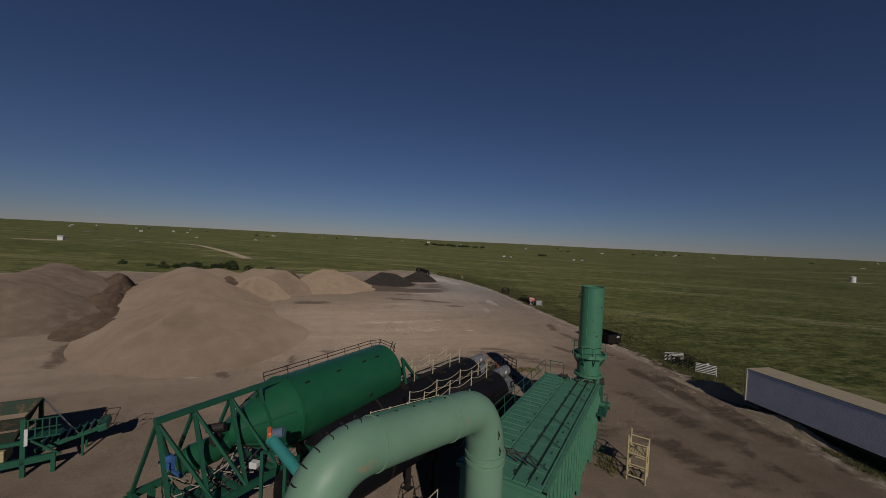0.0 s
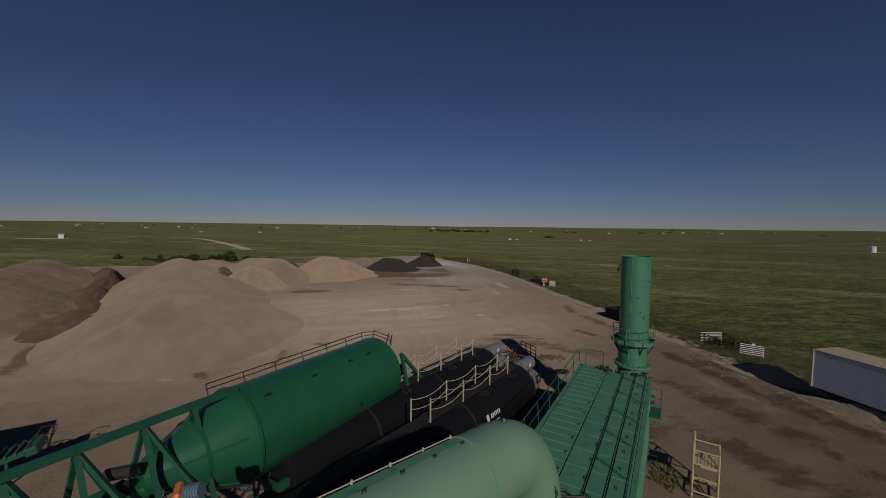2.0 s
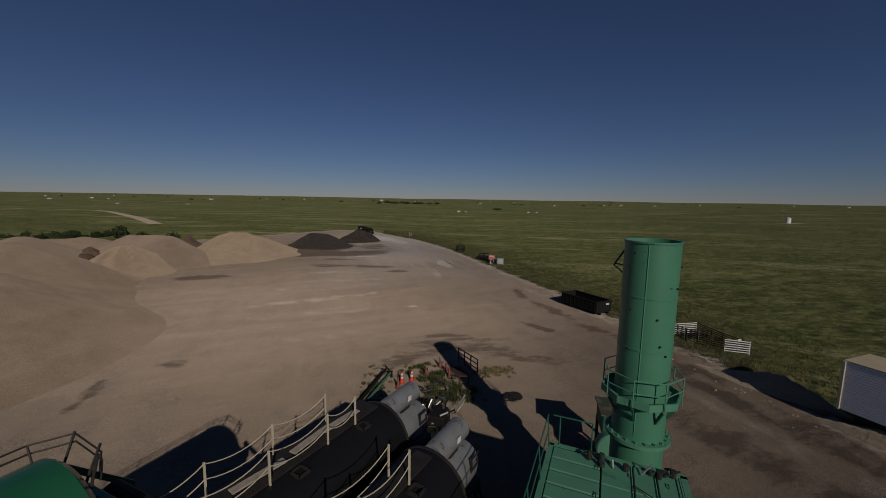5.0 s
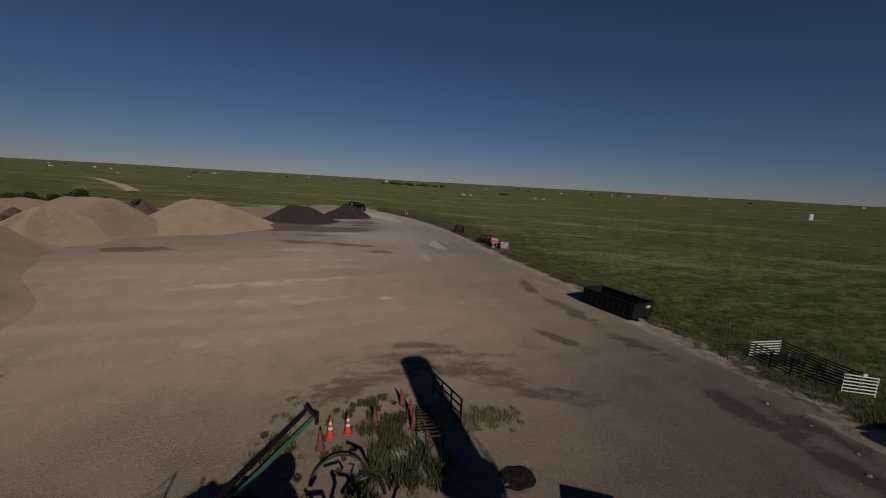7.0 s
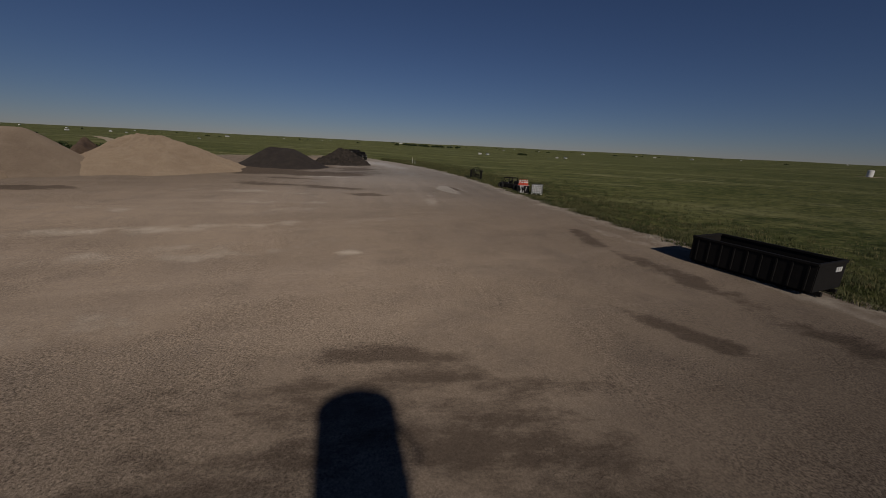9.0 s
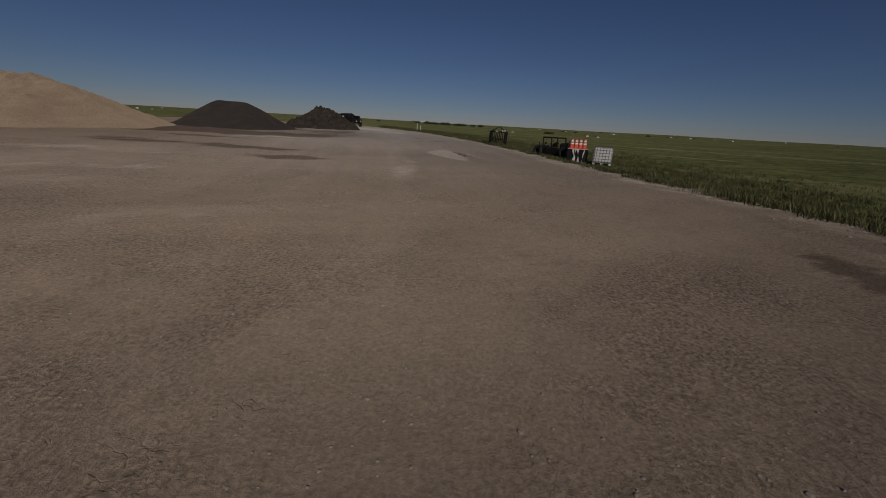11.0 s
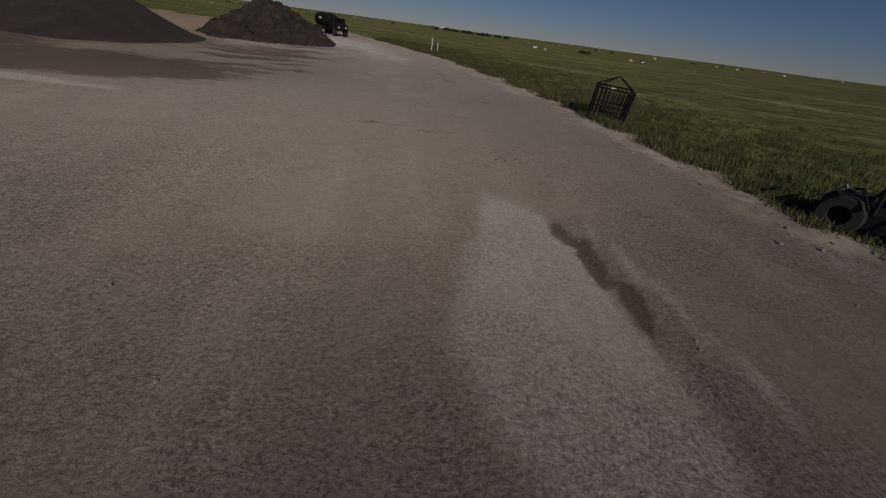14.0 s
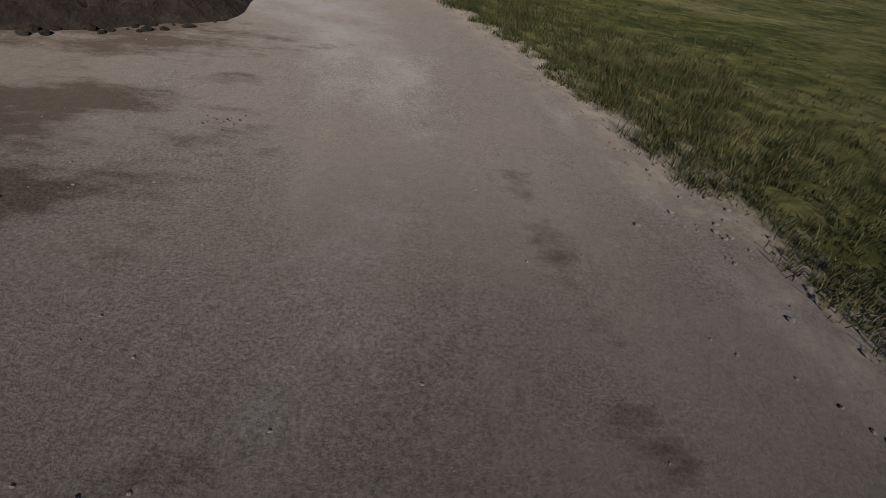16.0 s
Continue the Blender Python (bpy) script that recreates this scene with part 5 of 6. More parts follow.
def feed_bin():
    """Cold feed bin with its belt arm, at the yard's left."""
    o = thing("feed_bin", pose(-24.0, 22.5, 0.15, 0, 0, -58), "dark green aggregate feed bin with a belt conveyor arm", "hopper")
    bm = B()
    rim = [(-1.5, -1.9), (1.5, -1.9), (1.5, 1.5), (-1.5, 1.5)]
    t = [bm.verts.new((x, y, 3.3)) for x, y in rim]
    tt = [bm.verts.new((x * 0.95, y * 0.95, 3.3)) for x, y in rim]
    lo = [bm.verts.new((x * 0.35, y * 0.5, 1.5)) for x, y in rim]
    li = [bm.verts.new((x * 0.32, y * 0.47, 1.55)) for x, y in rim]
    for i in range(4):
        j = (i + 1) % 4
        bm.faces.new((t[i], t[j], lo[j], lo[i])), bm.faces.new((tt[i], tt[j], li[j], li[i])), bm.faces.new((t[i], t[j], tt[j], tt[i]))
    bm.faces.new(lo)
    part("hopper", bm, HOPPER, o)
    bm = B()
    box(bm, (0, -0.2, 2.55), (2.2, 2.6, 0.2))
    part("sand_fill", bm, SANDBIG, o, "brown sand left in the bin")
    for x in (-1.4, 1.4):
        for y in (-1.8, 1.4):
            bm = B()
            beam(bm, (x, y, 3.2), (x, y, 0), 0.2, 0.2)
            part("leg", bm, GREENF, o)
        bm = B()
        beam(bm, (x, -1.8, 1.9), (x, 1.4, 1.9), 0.16, 0.2)
        beam(bm, (x, -1.8, 0.7), (x, 2.7, 0.9), 0.2, 0.34)
        beam(bm, (x, 2.6, 0.9), (x, 2.6, 0.0), 0.18, 0.18)
        part("chassis_rail", bm, GREENF, o)
    bm = B()
    box(bm, (0.6, -0.2, 1.15), (1.3, 1.7, 0.7), 0, 0, 0.03)
    part("side_plate", bm, YELLOW, o, "faded yellow side plate")
    bm = B()
    box(bm, (1.55, 1.55, 2.2), (0.12, 0.14, 0.9))
    part("marker", bm, WHITE, o, "white marker board")
    bm = B()
    beam(bm, (-0.2, 1.6, 0.8), (-0.2, 4.5, 1.6), 1.0, 0.1)
    part("belt", bm, RUBBER, o, "black conveyor belt")
    for x in (-0.75, 0.35):
        bm = B()
        beam(bm, (x, 1.6, 0.85), (x, 4.5, 1.65), 0.12, 0.24)
        part("arm_rail", bm, GREENF, o)
    for k in range(8):
        bm = B()
        y = 1.9 + k * 0.34
        box(bm, (-0.2, y, 1.05 + (y - 1.6) * 0.25), (1.3, 0.1, 0.16))
        part("roller_frame", bm, GREENF if k % 3 else STEEL, o)
    bm = B()
    box(bm, (-0.2, 4.5, 1.6), (1.4, 0.5, 0.4), 0, 14, 0.05)
    part("head_drum_cover", bm, GREENF, o)
    for x in (-0.7, 0.3):
        bm = B()
        hose(bm, [(x, 4.3, 1.75), (x, 4.6, 2.3), (x, 5.2, 2.25), (x, 5.0, 1.75)], 0.03, 6)
        part("guard_rail", bm, RUST, o)
        bm = B()
        beam(bm, (x, 3.6, 1.3), (x, 3.6, 0.0), 0.1, 0.1)
        part("leg", bm, GREENF, o)
    bm = B()
    rod(bm, (-1.4, 1.45, 3.3), (0.3, 3.4, 1.45), 0.04, 6)
    part("stay", bm, STEEL, o)
    bm = B()
    box(bm, (1.2, 2.2, 2.1), (0.8, 1.4, 0.06))
    side = part("side_landing", bm, GREENF, o)
    for k in range(5):
        bm = B()
        box(bm, (1.5, 1.6 + k * 0.28, 2.6), (0.05, 0.05, 1.0))
        part("rail_post", bm, GREENF, side)
    for z in (3.1, 2.6):
        bm = B()
        box(bm, (1.5, 2.2, z), (0.05, 1.4, 0.05))
        part("handrail", bm, GREENF, side)
    bm = B()
    beam(bm, (1.4, 1.5, 2.1), (1.4, 2.9, 0.9), 0.1, 0.1)
    part("strut", bm, GREENF, side)


feed_bin()

# ---------------------------------------------------------------- things round the yard
def scaffold():
    o = thing("scaffold_frame", pose(12.55, 24.4, gz(12.5, 24.4), 0, 0, -35), "faded yellow welded pipe scaffold frame standing in the yard", "scaffold")
    H = 2.35
    for x in (-0.5, 0.5):
        for y in (-0.55, 0.55):
            bm = B()
            rod(bm, (x, y, 0), (x, y, H + (0.35 if x < 0 else 0)), 0.045, 8)
            part("post", bm, YELLOW, o)
        for z in (0.25, 0.9, 1.6, 2.2):
            bm = B()
            rod(bm, (x, -0.55, z), (x, 0.55, z), 0.035, 8)
            part("rung", bm, YELLOW, o)
        for z, z2 in ((0.3, 0.9), (1.6, 2.2)):
            bm = B()
            rod(bm, (x, -0.55, z), (x, 0.55, z2), 0.026, 6)
            part("brace", bm, YELLOW, o)
    for y in (-0.55, 0.55):
        for z in (0.3, 1.0, 1.65, 2.3):
            bm = B()
            rod(bm, (-0.5, y, z), (0.5, y, z), 0.035, 8)
            part("crossbar", bm, YELLOW, o)
    bm = B()
    for k in range(7):
        box(bm, (-0.42 + k * 0.14, 0, 1.66), (0.1, 1.1, 0.03))
    part("deck", bm, YELLOW, o)


scaffold()


def trailer():
    o = thing("semi_trailer", pose(27.35, 34.75, 0.05, 0, 0, 193.0), "long pale grey box trailer with ribbed sides and a tan roof", "trailer")
    W, L, Z0, Z1 = 2.5, 14.6, 1.3, 4.05
    # local y runs to the tail, local x = 0 on the yard side
    bm = B()
    box(bm, (-W / 2, L / 2, (Z0 + Z1) / 2), (W - 0.06, L - 0.06, Z1 - Z0))
    body = part("body", bm, GREY, o)
    for k in range(20):
        for x in (-0.015, -W + 0.015):
            bm = B()
            box(bm, (x, L / 2, Z0 + 0.1 + k * 0.135), (0.05, L - 0.1, 0.118), 0, 0, 0.015)
            part("siding_slat", bm, SIDING, body)
    bm = B()
    box(bm, (-W / 2, L / 2, Z1 + 0.02), (W + 0.06, L + 0.06, 0.07), 0, 0, 0.02)
    part("roof", bm, TAN, o, "tan roof sheet")
    for y in (0.03, L - 0.03):
        for x in (0.0, -W):
            bm = B()
            box(bm, (x, y, (Z0 + Z1) / 2), (0.14, 0.14, Z1 - Z0 + 0.02), 0, 0, 0.02)
            part("corner_post", bm, CREAM, o)
    bm = B()
    for x in (-0.5, -W + 0.5):
        box(bm, (x, L / 2, Z0 - 0.15), (0.14, L - 0.3, 0.3))
    for k in range(12):
        box(bm, (-W / 2, 0.6 + k * 1.2, Z0 - 0.06), (W - 0.1, 0.08, 0.12))
    part("chassis", bm, DARK, o)
    for y in (11.2, 12.5):
        for x in (-0.3, -W + 0.3):
            bm = B()
            turned(bm, [(0.25, -0.25), (0.48, -0.25), (0.52, -0.18), (0.52, 0.18), (0.48, 0.25), (0.25, 0.25)], 28, Matrix.Translation((x, y, 0.52)) @ pose(0, 0, 0, 0, 0, 90), True)
            part("tyre", bm, RUBBER, o, "", True)
    for x in (-0.5, -W + 0.5):
        bm = B()
        beam(bm, (x, 2.2, Z0 - 0.2), (x, 2.2, 0.05), 0.12, 0.12)
        box(bm, (x, 2.2, 0.04), (0.3, 0.3, 0.08))
        part("landing_leg", bm, DARK, o)


trailer()


def pen():
    o = thing("livestock_pen", pose(30.0, 44.3, gz(30, 44.3)), "small livestock pen of white and dark steel panels in tall grass", "pen")

    def panel(a, b, material, top=1.05, name="panel"):
        a, b = Vector(a), Vector(b)
        bm = B()
        za, zb = gz(30 + a.x, 44.3 + a.y) - gz(30, 44.3), gz(30 + b.x, 44.3 + b.y) - gz(30, 44.3)
        hose(bm, [(a.x, a.y, za), (a.x, a.y, za + top), (b.x, b.y, zb + top), (b.x, b.y, zb)], 0.04, 6)
        frame_part = part(name, bm, material, o, "white steel gate" if name == "gate" else "")
        for h in [top * q for q in (0.16, 0.33, 0.5, 0.67, 0.84)]:
            bm = B()
            rod(bm, (a.x, a.y, za + h), (b.x, b.y, zb + h), 0.035, 6)
            part("bar", bm, material, frame_part)
        p = a.lerp(b, 0.5)
        bm = B()
        rod(bm, (p.x, p.y, (za + zb) / 2), (p.x, p.y, (za + zb) / 2 + top), 0.04, 6)
        part("upright", bm, GREY, frame_part)
    panel((-0.6, 0.0, 0), (2.0, 0.25, 0), WHITE, 1.1, "gate")
    panel((-0.6, 0.0, 0), (-1.0, 2.3, 0), CHAR)
    panel((-1.0, 2.3, 0), (-1.5, 4.6, 0), CHAR)
    panel((-1.5, 4.6, 0), (1.2, 5.0, 0), WHITE)
    panel((1.2, 5.0, 0), (1.7, 2.6, 0), CHAR)
    panel((1.7, 2.6, 0), (2.0, 0.25, 0), CHAR)
    panel((-1.2, 3.4, 0), (1.5, 3.6, 0), CHAR, 1.0)
    bm = B()
    box(bm, (0.8, 0.08, 1.08), (0.3, 0.06, 0.2), 5, 0, 0.01)
    part("plate", bm, WHITE, o)


pen()


def dumpster():
    o = thing("dumpster", pose(25.0, 54.8, gz(25, 57) + 0.02, 0, 0, 20), "black steel roll-off dumpster at the yard edge", "dumpster")
    W, L, H = 2.2, 5.0, 1.24
    bm = B()
    t = 0.06
    for x in (-W / 2, W / 2):
        box(bm, (x, L / 2, H / 2 + 0.15), (t, L, H - 0.1))
    box(bm, (0, 0, H / 2 + 0.15), (W, t, H - 0.1)), box(bm, (0, L, H / 2 + 0.15), (W, t, H - 0.1))
    box(bm, (0, L / 2, 0.22), (W, L, 0.08))
    part("shell", bm, CHAR, o)
    for k in range(9):
        for x in (-W / 2 - 0.06, W / 2 + 0.06):
            bm = B()
            box(bm, (x * 0.975, 0.25 + k * 0.56, H / 2 + 0.15), (0.05, 0.08, H - 0.15), 0, 0, 0.01)
            part("rib", bm, CHAR, o)
    bm = B()
    for x in (-W / 2, W / 2):
        box(bm, (x, L / 2, H + 0.1), (0.14, L + 0.1, 0.12), 0, 0, 0.02)
    for y in (0, L):
        box(bm, (0, y, H + 0.1), (W + 0.1, 0.14, 0.12), 0, 0, 0.02)
    part("top_rail", bm, CHAR, o)
    for x in (-0.6, 0.6):
        bm = B()
        box(bm, (x, L / 2, 0.1), (0.16, L + 0.3, 0.18))
        part("skid", bm, CHAR, o)
    bm = B()
    for k in range(3):
        box(bm, (0.35 + k * 0.17, -0.05, 1.05), (0.12, 0.02, 0.2))
    part("plate", bm, WHITE, o, "plain white bars")


dumpster()


def ibc():
    x, y = 22.0, 84.45
    o = thing("tote_tank", pose(x, y, gz(x, y) + 0.01, 0, 0, -24), "white plastic tote tank in a steel cage on a pallet", "tote")
    bm = B()
    box(bm, (0, 0, 0.64), (1.12, 0.93, 0.94), 0, 0, 0.08)
    part("bottle", bm, PLASTIC, o, "milky white plastic bottle")
    bm = B()
    rod(bm, (0, 0, 1.1), (0, 0, 1.16), 0.13, 18)
    part("cap", bm, DARK, o)
    for k in range(3):
        bm = B()
        box(bm, (-0.5 + k * 0.5, 0, 0.08), (0.14, 1.0, 0.12), 0, 0, 0.01)
        part("pallet_foot", bm, WHITE, o)
    bm = B()
    box(bm, (0, 0, 0.155), (1.2, 1.0, 0.03))
    part("pallet_deck", bm, STEEL, o)
    for k in range(6):
        z = 0.22 + k * 0.185
        bm = B()
        hose(bm, [(-0.59, -0.49, z), (0.59, -0.49, z), (0.59, 0.49, z), (-0.59, 0.49, z), (-0.59, -0.49, z)], 0.014, 5)
        part("cage_bar", bm, STEEL, o)
    for k in range(7):
        u = -0.57 + k * 0.19
        for v in (-0.49, 0.49):
            bm = B()
            rod(bm, (u, v, 0.17), (u, v, 1.15), 0.014, 6)
            part("cage_bar", bm, STEEL, o)
    for k in range(5):
        v = -0.4 + k * 0.2
        for u in (-0.59, 0.59):
            bm = B()
            rod(bm, (u, v, 0.17), (u, v, 1.15), 0.014, 6)
            part("cage_bar", bm, STEEL, o)
    for v in (-0.2, 0.2):
        bm = B()
        rod(bm, (-0.59, v, 1.155), (0.59, v, 1.155), 0.018, 6)
        part("cage_bar", bm, STEEL, o)


ibc()


def cone_mesh(o, body, h=0.72, stripes=True):
    bm = B()
    box(bm, (0, 0, 0.02), (0.36, 0.36, 0.04), 0, 0, 0.012)
    part("base", bm, body, o)
    bm = B()
    turned(bm, [(0.135, 0.04), (0.028, h), (0, h)], 20, pose(0, 0, 0, 90) @ Matrix.Diagonal((1, 1, 1, 1)))
    part("body", bm, body, o, "", True)
    if stripes:
        for z0, z1 in ((h * 0.42, h * 0.56), (h * 0.68, h * 0.84)):
            r = lambda z: 0.135 + (0.028 - 0.135) * (z - 0.04) / (h - 0.04) + 0.004
            bm = B()
            turned(bm, [(r(z0) - 0.01, z0), (r(z0), z0), (r(z1), z1), (r(z1) - 0.01, z1)], 20, pose(0, 0, 0, 90), True)
            part("stripe", bm, WHITE, o, "white reflective stripe", True)


cone = thing("traffic_cone", pose(4.15, 41.9, gz(4.15, 41.9)), "orange traffic cone with two white stripes among weeds", "cone", "traffic cones")
cone_mesh(cone, CONE, 0.78)
copy_thing(cone, pose(3.5, 41.75, gz(3.5, 41.75), 0, 0, 25))
old = thing("traffic_cone", pose(3.25, 41.1, gz(3.25, 41.1), 0, 0, 10), "sun-bleached brown traffic cone among weeds", "cone", "traffic cones")
cone_mesh(old, OLDCONE, 0.75, False)
for x, y in ((5.15, 42.6), (6.6, 43.2), (6.75, 42.2), (6.3, 43.9)):
    copy_thing(old, pose(x, y, gz(x, y) - 0.005, random.uniform(-8, 8), random.uniform(-8, 8), random.uniform(0, 90)))

# stacked cones on the wrapped crate beside the tote
cx, cy = 20.65, 85.5
crate = thing("wrapped_crate", pose(cx, cy, gz(cx, cy) + 0.01, 0, 0, -28), "dark crate under torn pale plastic wrap", "crate")
bm = B()
box(bm, (0, 0, 0.48), (1.25, 1.1, 0.86), 0, 0, 0.05)
part("body", bm, CHAR, crate)
bm = B()
box(bm, (0, 0, 0.04), (1.3, 1.15, 0.08))
part("pallet", bm, PLANK, crate)
for k, (u, w, lean) in enumerate(((-0.1, 0.16, 8), (0.22, 0.12, -14), (0.02, 0.1, -30), (0.42, 0.07, 12))):
    bm = B()
    n = 9
    rows = [[bm.verts.new((u + math.sin(radians(lean)) * h * 0.5 + s * w * (0.5 + 0.5 * math.sin(h * 7 + k)) * 0.6, -0.58 - 0.05 * math.sin(h * 9 + k) - 0.05 * (1 - h) - (0.012 if t else 0), 0.05 + h * 0.9)) for s, t in ((-1, 0), (1, 0), (1, 1), (-1, 1))] for h in [i / n for i in range(n + 1)]]
    for p, q in zip(rows, rows[1:]):
        for i in range(4):
            bm.faces.new((p[i], p[(i + 1) % 4], q[(i + 1) % 4], q[i]))
    bm.faces.new(rows[0][::-1]), bm.faces.new(rows[-1])
    part("torn_wrap", bm, WRAP, crate, "torn pale plastic strip", True)
bm = B()
box(bm, (0.02, 0, 0.93), (1.2, 1.06, 0.04), 0, 0, 0.015)
part("top_sheet", bm, WRAP, crate)
for i in range(4):
    for j in range(2):
        copy_thing(cone, pose(cx, cy, gz(cx, cy) + 0.955, 0, 0, -28) @ pose(-0.42 + i * 0.28, -0.3 + j * 0.5, 0.0, random.uniform(-2, 2), random.uniform(-2, 2), 0) @ Matrix.Diagonal((0.85, 0.85, 0.85, 1)))


def scrap():
    x, y = 19.95, 88.2
    o = thing("scrap_machine", pose(x, y, gz(x, y), 0, 0, 34), "black burnt-out machine frame with tyres and hoses", "machine")
    bm = B()
    box(bm, (0, 0, 0.45), (1.0, 2.6, 0.5), 0, 0, 0.08)
    box(bm, (0.1, -0.9, 0.75), (0.9, 0.8, 0.7), 8, 0, 0.12)
    box(bm, (-0.05, 1.3, 0.5), (0.9, 0.9, 0.6), -6, 10, 0.15)
    part("body", bm, CHAR, o)
    for u in (-0.5, 0.5):
        for v in (-0.5, 0.85):
            bm = B()
            rod(bm, (u, v, 0.6), (u * 0.92, v + 0.08, 1.45), 0.045, 7)
            part("post", bm, CHAR, o)
        bm = B()
        rod(bm, (u * 0.92, -0.42, 1.45), (u * 0.92, 0.95, 1.42), 0.045, 7)
        part("roof_rail", bm, CHAR, o)
    bm = B()
    for v in (-0.42, 0.0, 0.45, 0.95):
        rod(bm, (-0.46, v, 1.44), (0.46, v, 1.44), 0.04, 7)
    part("roof_bars", bm, CHAR, o)
    for u, v, r, a in ((0.55, -1.25, 0.42, 0), (-0.55, -1.2, 0.42, 0), (0.55, 1.2, 0.42, 10), (-0.5, 1.3, 0.42, 0)):
        bm = B()
        turned(bm, [(r * 0.5, -0.13), (r * 0.92, -0.13), (r, -0.06), (r, 0.06), (r * 0.92, 0.13), (r * 0.5, 0.13)], 24, Matrix.Translation((u, v, r)) @ pose(0, 0, 0, 0, 0, 90 + a), True)
        part("tyre", bm, RUBBER, o, "", True)
    bm = B()
    turned(bm, [(0.0, -0.05), (0.25, -0.05), (0.25, 0.05), (0, 0.05)], 16, Matrix.Translation((0, 0.1, 0.95)) @ pose(0, 0, 0, 40, 0, 0))
    part("seat", bm, CHAR, o)
    rr = random.Random(9)
    for k in range(14):
        a = Vector((rr.uniform(-0.5, 0.5), rr.uniform(-1.4, 1.5), rr.uniform(0.6, 1.1)))
        b = a + Vector((rr.uniform(-0.5, 0.5), rr.uniform(-0.6, 0.6), rr.uniform(-0.4, 0.3)))
        bm = B()
        hose(bm, [a, a.lerp(b, 0.3) + Vector((0, 0, rr.uniform(0.1, 0.4))), a.lerp(b, 0.7) + Vector((0, 0, rr.uniform(0.05, 0.3))), b], rr.uniform(0.02, 0.04), 6)
        part("hose", bm, rr.choice((RUBBER, CHAR, GREY)), o)
    bm = B()
    box(bm, (0.35, -2.0, 0.3), (0.6, 0.45, 0.45), 14, 8, 0.04)
    part("toolbox", bm, CHAR, o)
    bm = B()
    box(bm, (-0.1, -1.9, 0.08), (0.9, 0.12, 0.05), 20)
    part("loose_bar", bm, STEEL, o)


scrap()


def basket():
    x, y = 17.2, 99.6
    o = thing("steel_basket", pose(x, y, gz(x, y), 2, 3, -18), "black slatted steel man-basket with a peaked lifting frame", "basket")
    W, D, H = 0.76, 0.66, 1.32
    for u in (-W, W):
        for v in (-D, D):
            bm = B()
            beam(bm, (u, v, 0), (u * 1.04, v * 1.04, H), 0.06, 0.06)
            part("corner_post", bm, CHAR, o)
            bm = B()
            beam(bm, (u * 1.04, v * 1.04, H), (0, 0, H + 0.5), 0.04, 0.04)
            part("lifting_leg", bm, CHAR, o)
    for k in range(9):
        f = -1 + 2 * (k + 0.5) / 9
        for side in (-1, 1):
            bm = B()
            beam(bm, (f * W, side * D, 0.08), (f * W * 1.04, side * D * 1.04, H - 0.04), 0.05, 0.02)
            part("slat", bm, CHAR, o)
            bm = B()
            beam(bm, (side * W, f * D, 0.08), (side * W * 1.04, f * D * 1.04, H - 0.04), 0.02, 0.05)
            part("slat", bm, CHAR, o)
    for z, g in ((0.06, 1.0), (0.62, 1.02), (H, 1.04)):
        bm = B()
        for a, b in (((-W, -D), (W, -D)), ((W, -D), (W, D)), ((W, D), (-W, D)), ((-W, D), (-W, -D))):
            beam(bm, (a[0] * g, a[1] * g, z), (b[0] * g, b[1] * g, z), 0.05, 0.06)
        part("hoop", bm, CHAR, o)
    bm = B()
    box(bm, (0, 0, 0.07), (2 * W, 2 * D, 0.04))
    part("floor_plate", bm, CHAR, o)
    bm = B()
    box(bm, (-0.12, -D * 0.75, H + 0.03), (0.16, 0.02, 0.06), 14, -30)
    part("tag", bm, WHITE, o, "small white tag")


basket()


def signposts():
    for (x, y, h, w) in ((7.3, 128.6, 1.5, 0.10), (7.9, 129.2, 1.1, 0.07)):
        o = thing("marker_post", pose(x, y, gz(x, y)), "thin white marker post at the yard edge", "post", "marker posts")
        bm = B()
        box(bm, (0, 0, h / 2), (w, 0.05, h), 0, 0, 0.01)
        part("stake", bm, WHITE, o)
        bm = B()
        box(bm, (0, -0.03, h - 0.14), (w * 1.5, 0.02, 0.22), 0, 0, 0.005)
        part("face", bm, WHITE if h < 1.3 else CREAM, o)


signposts()


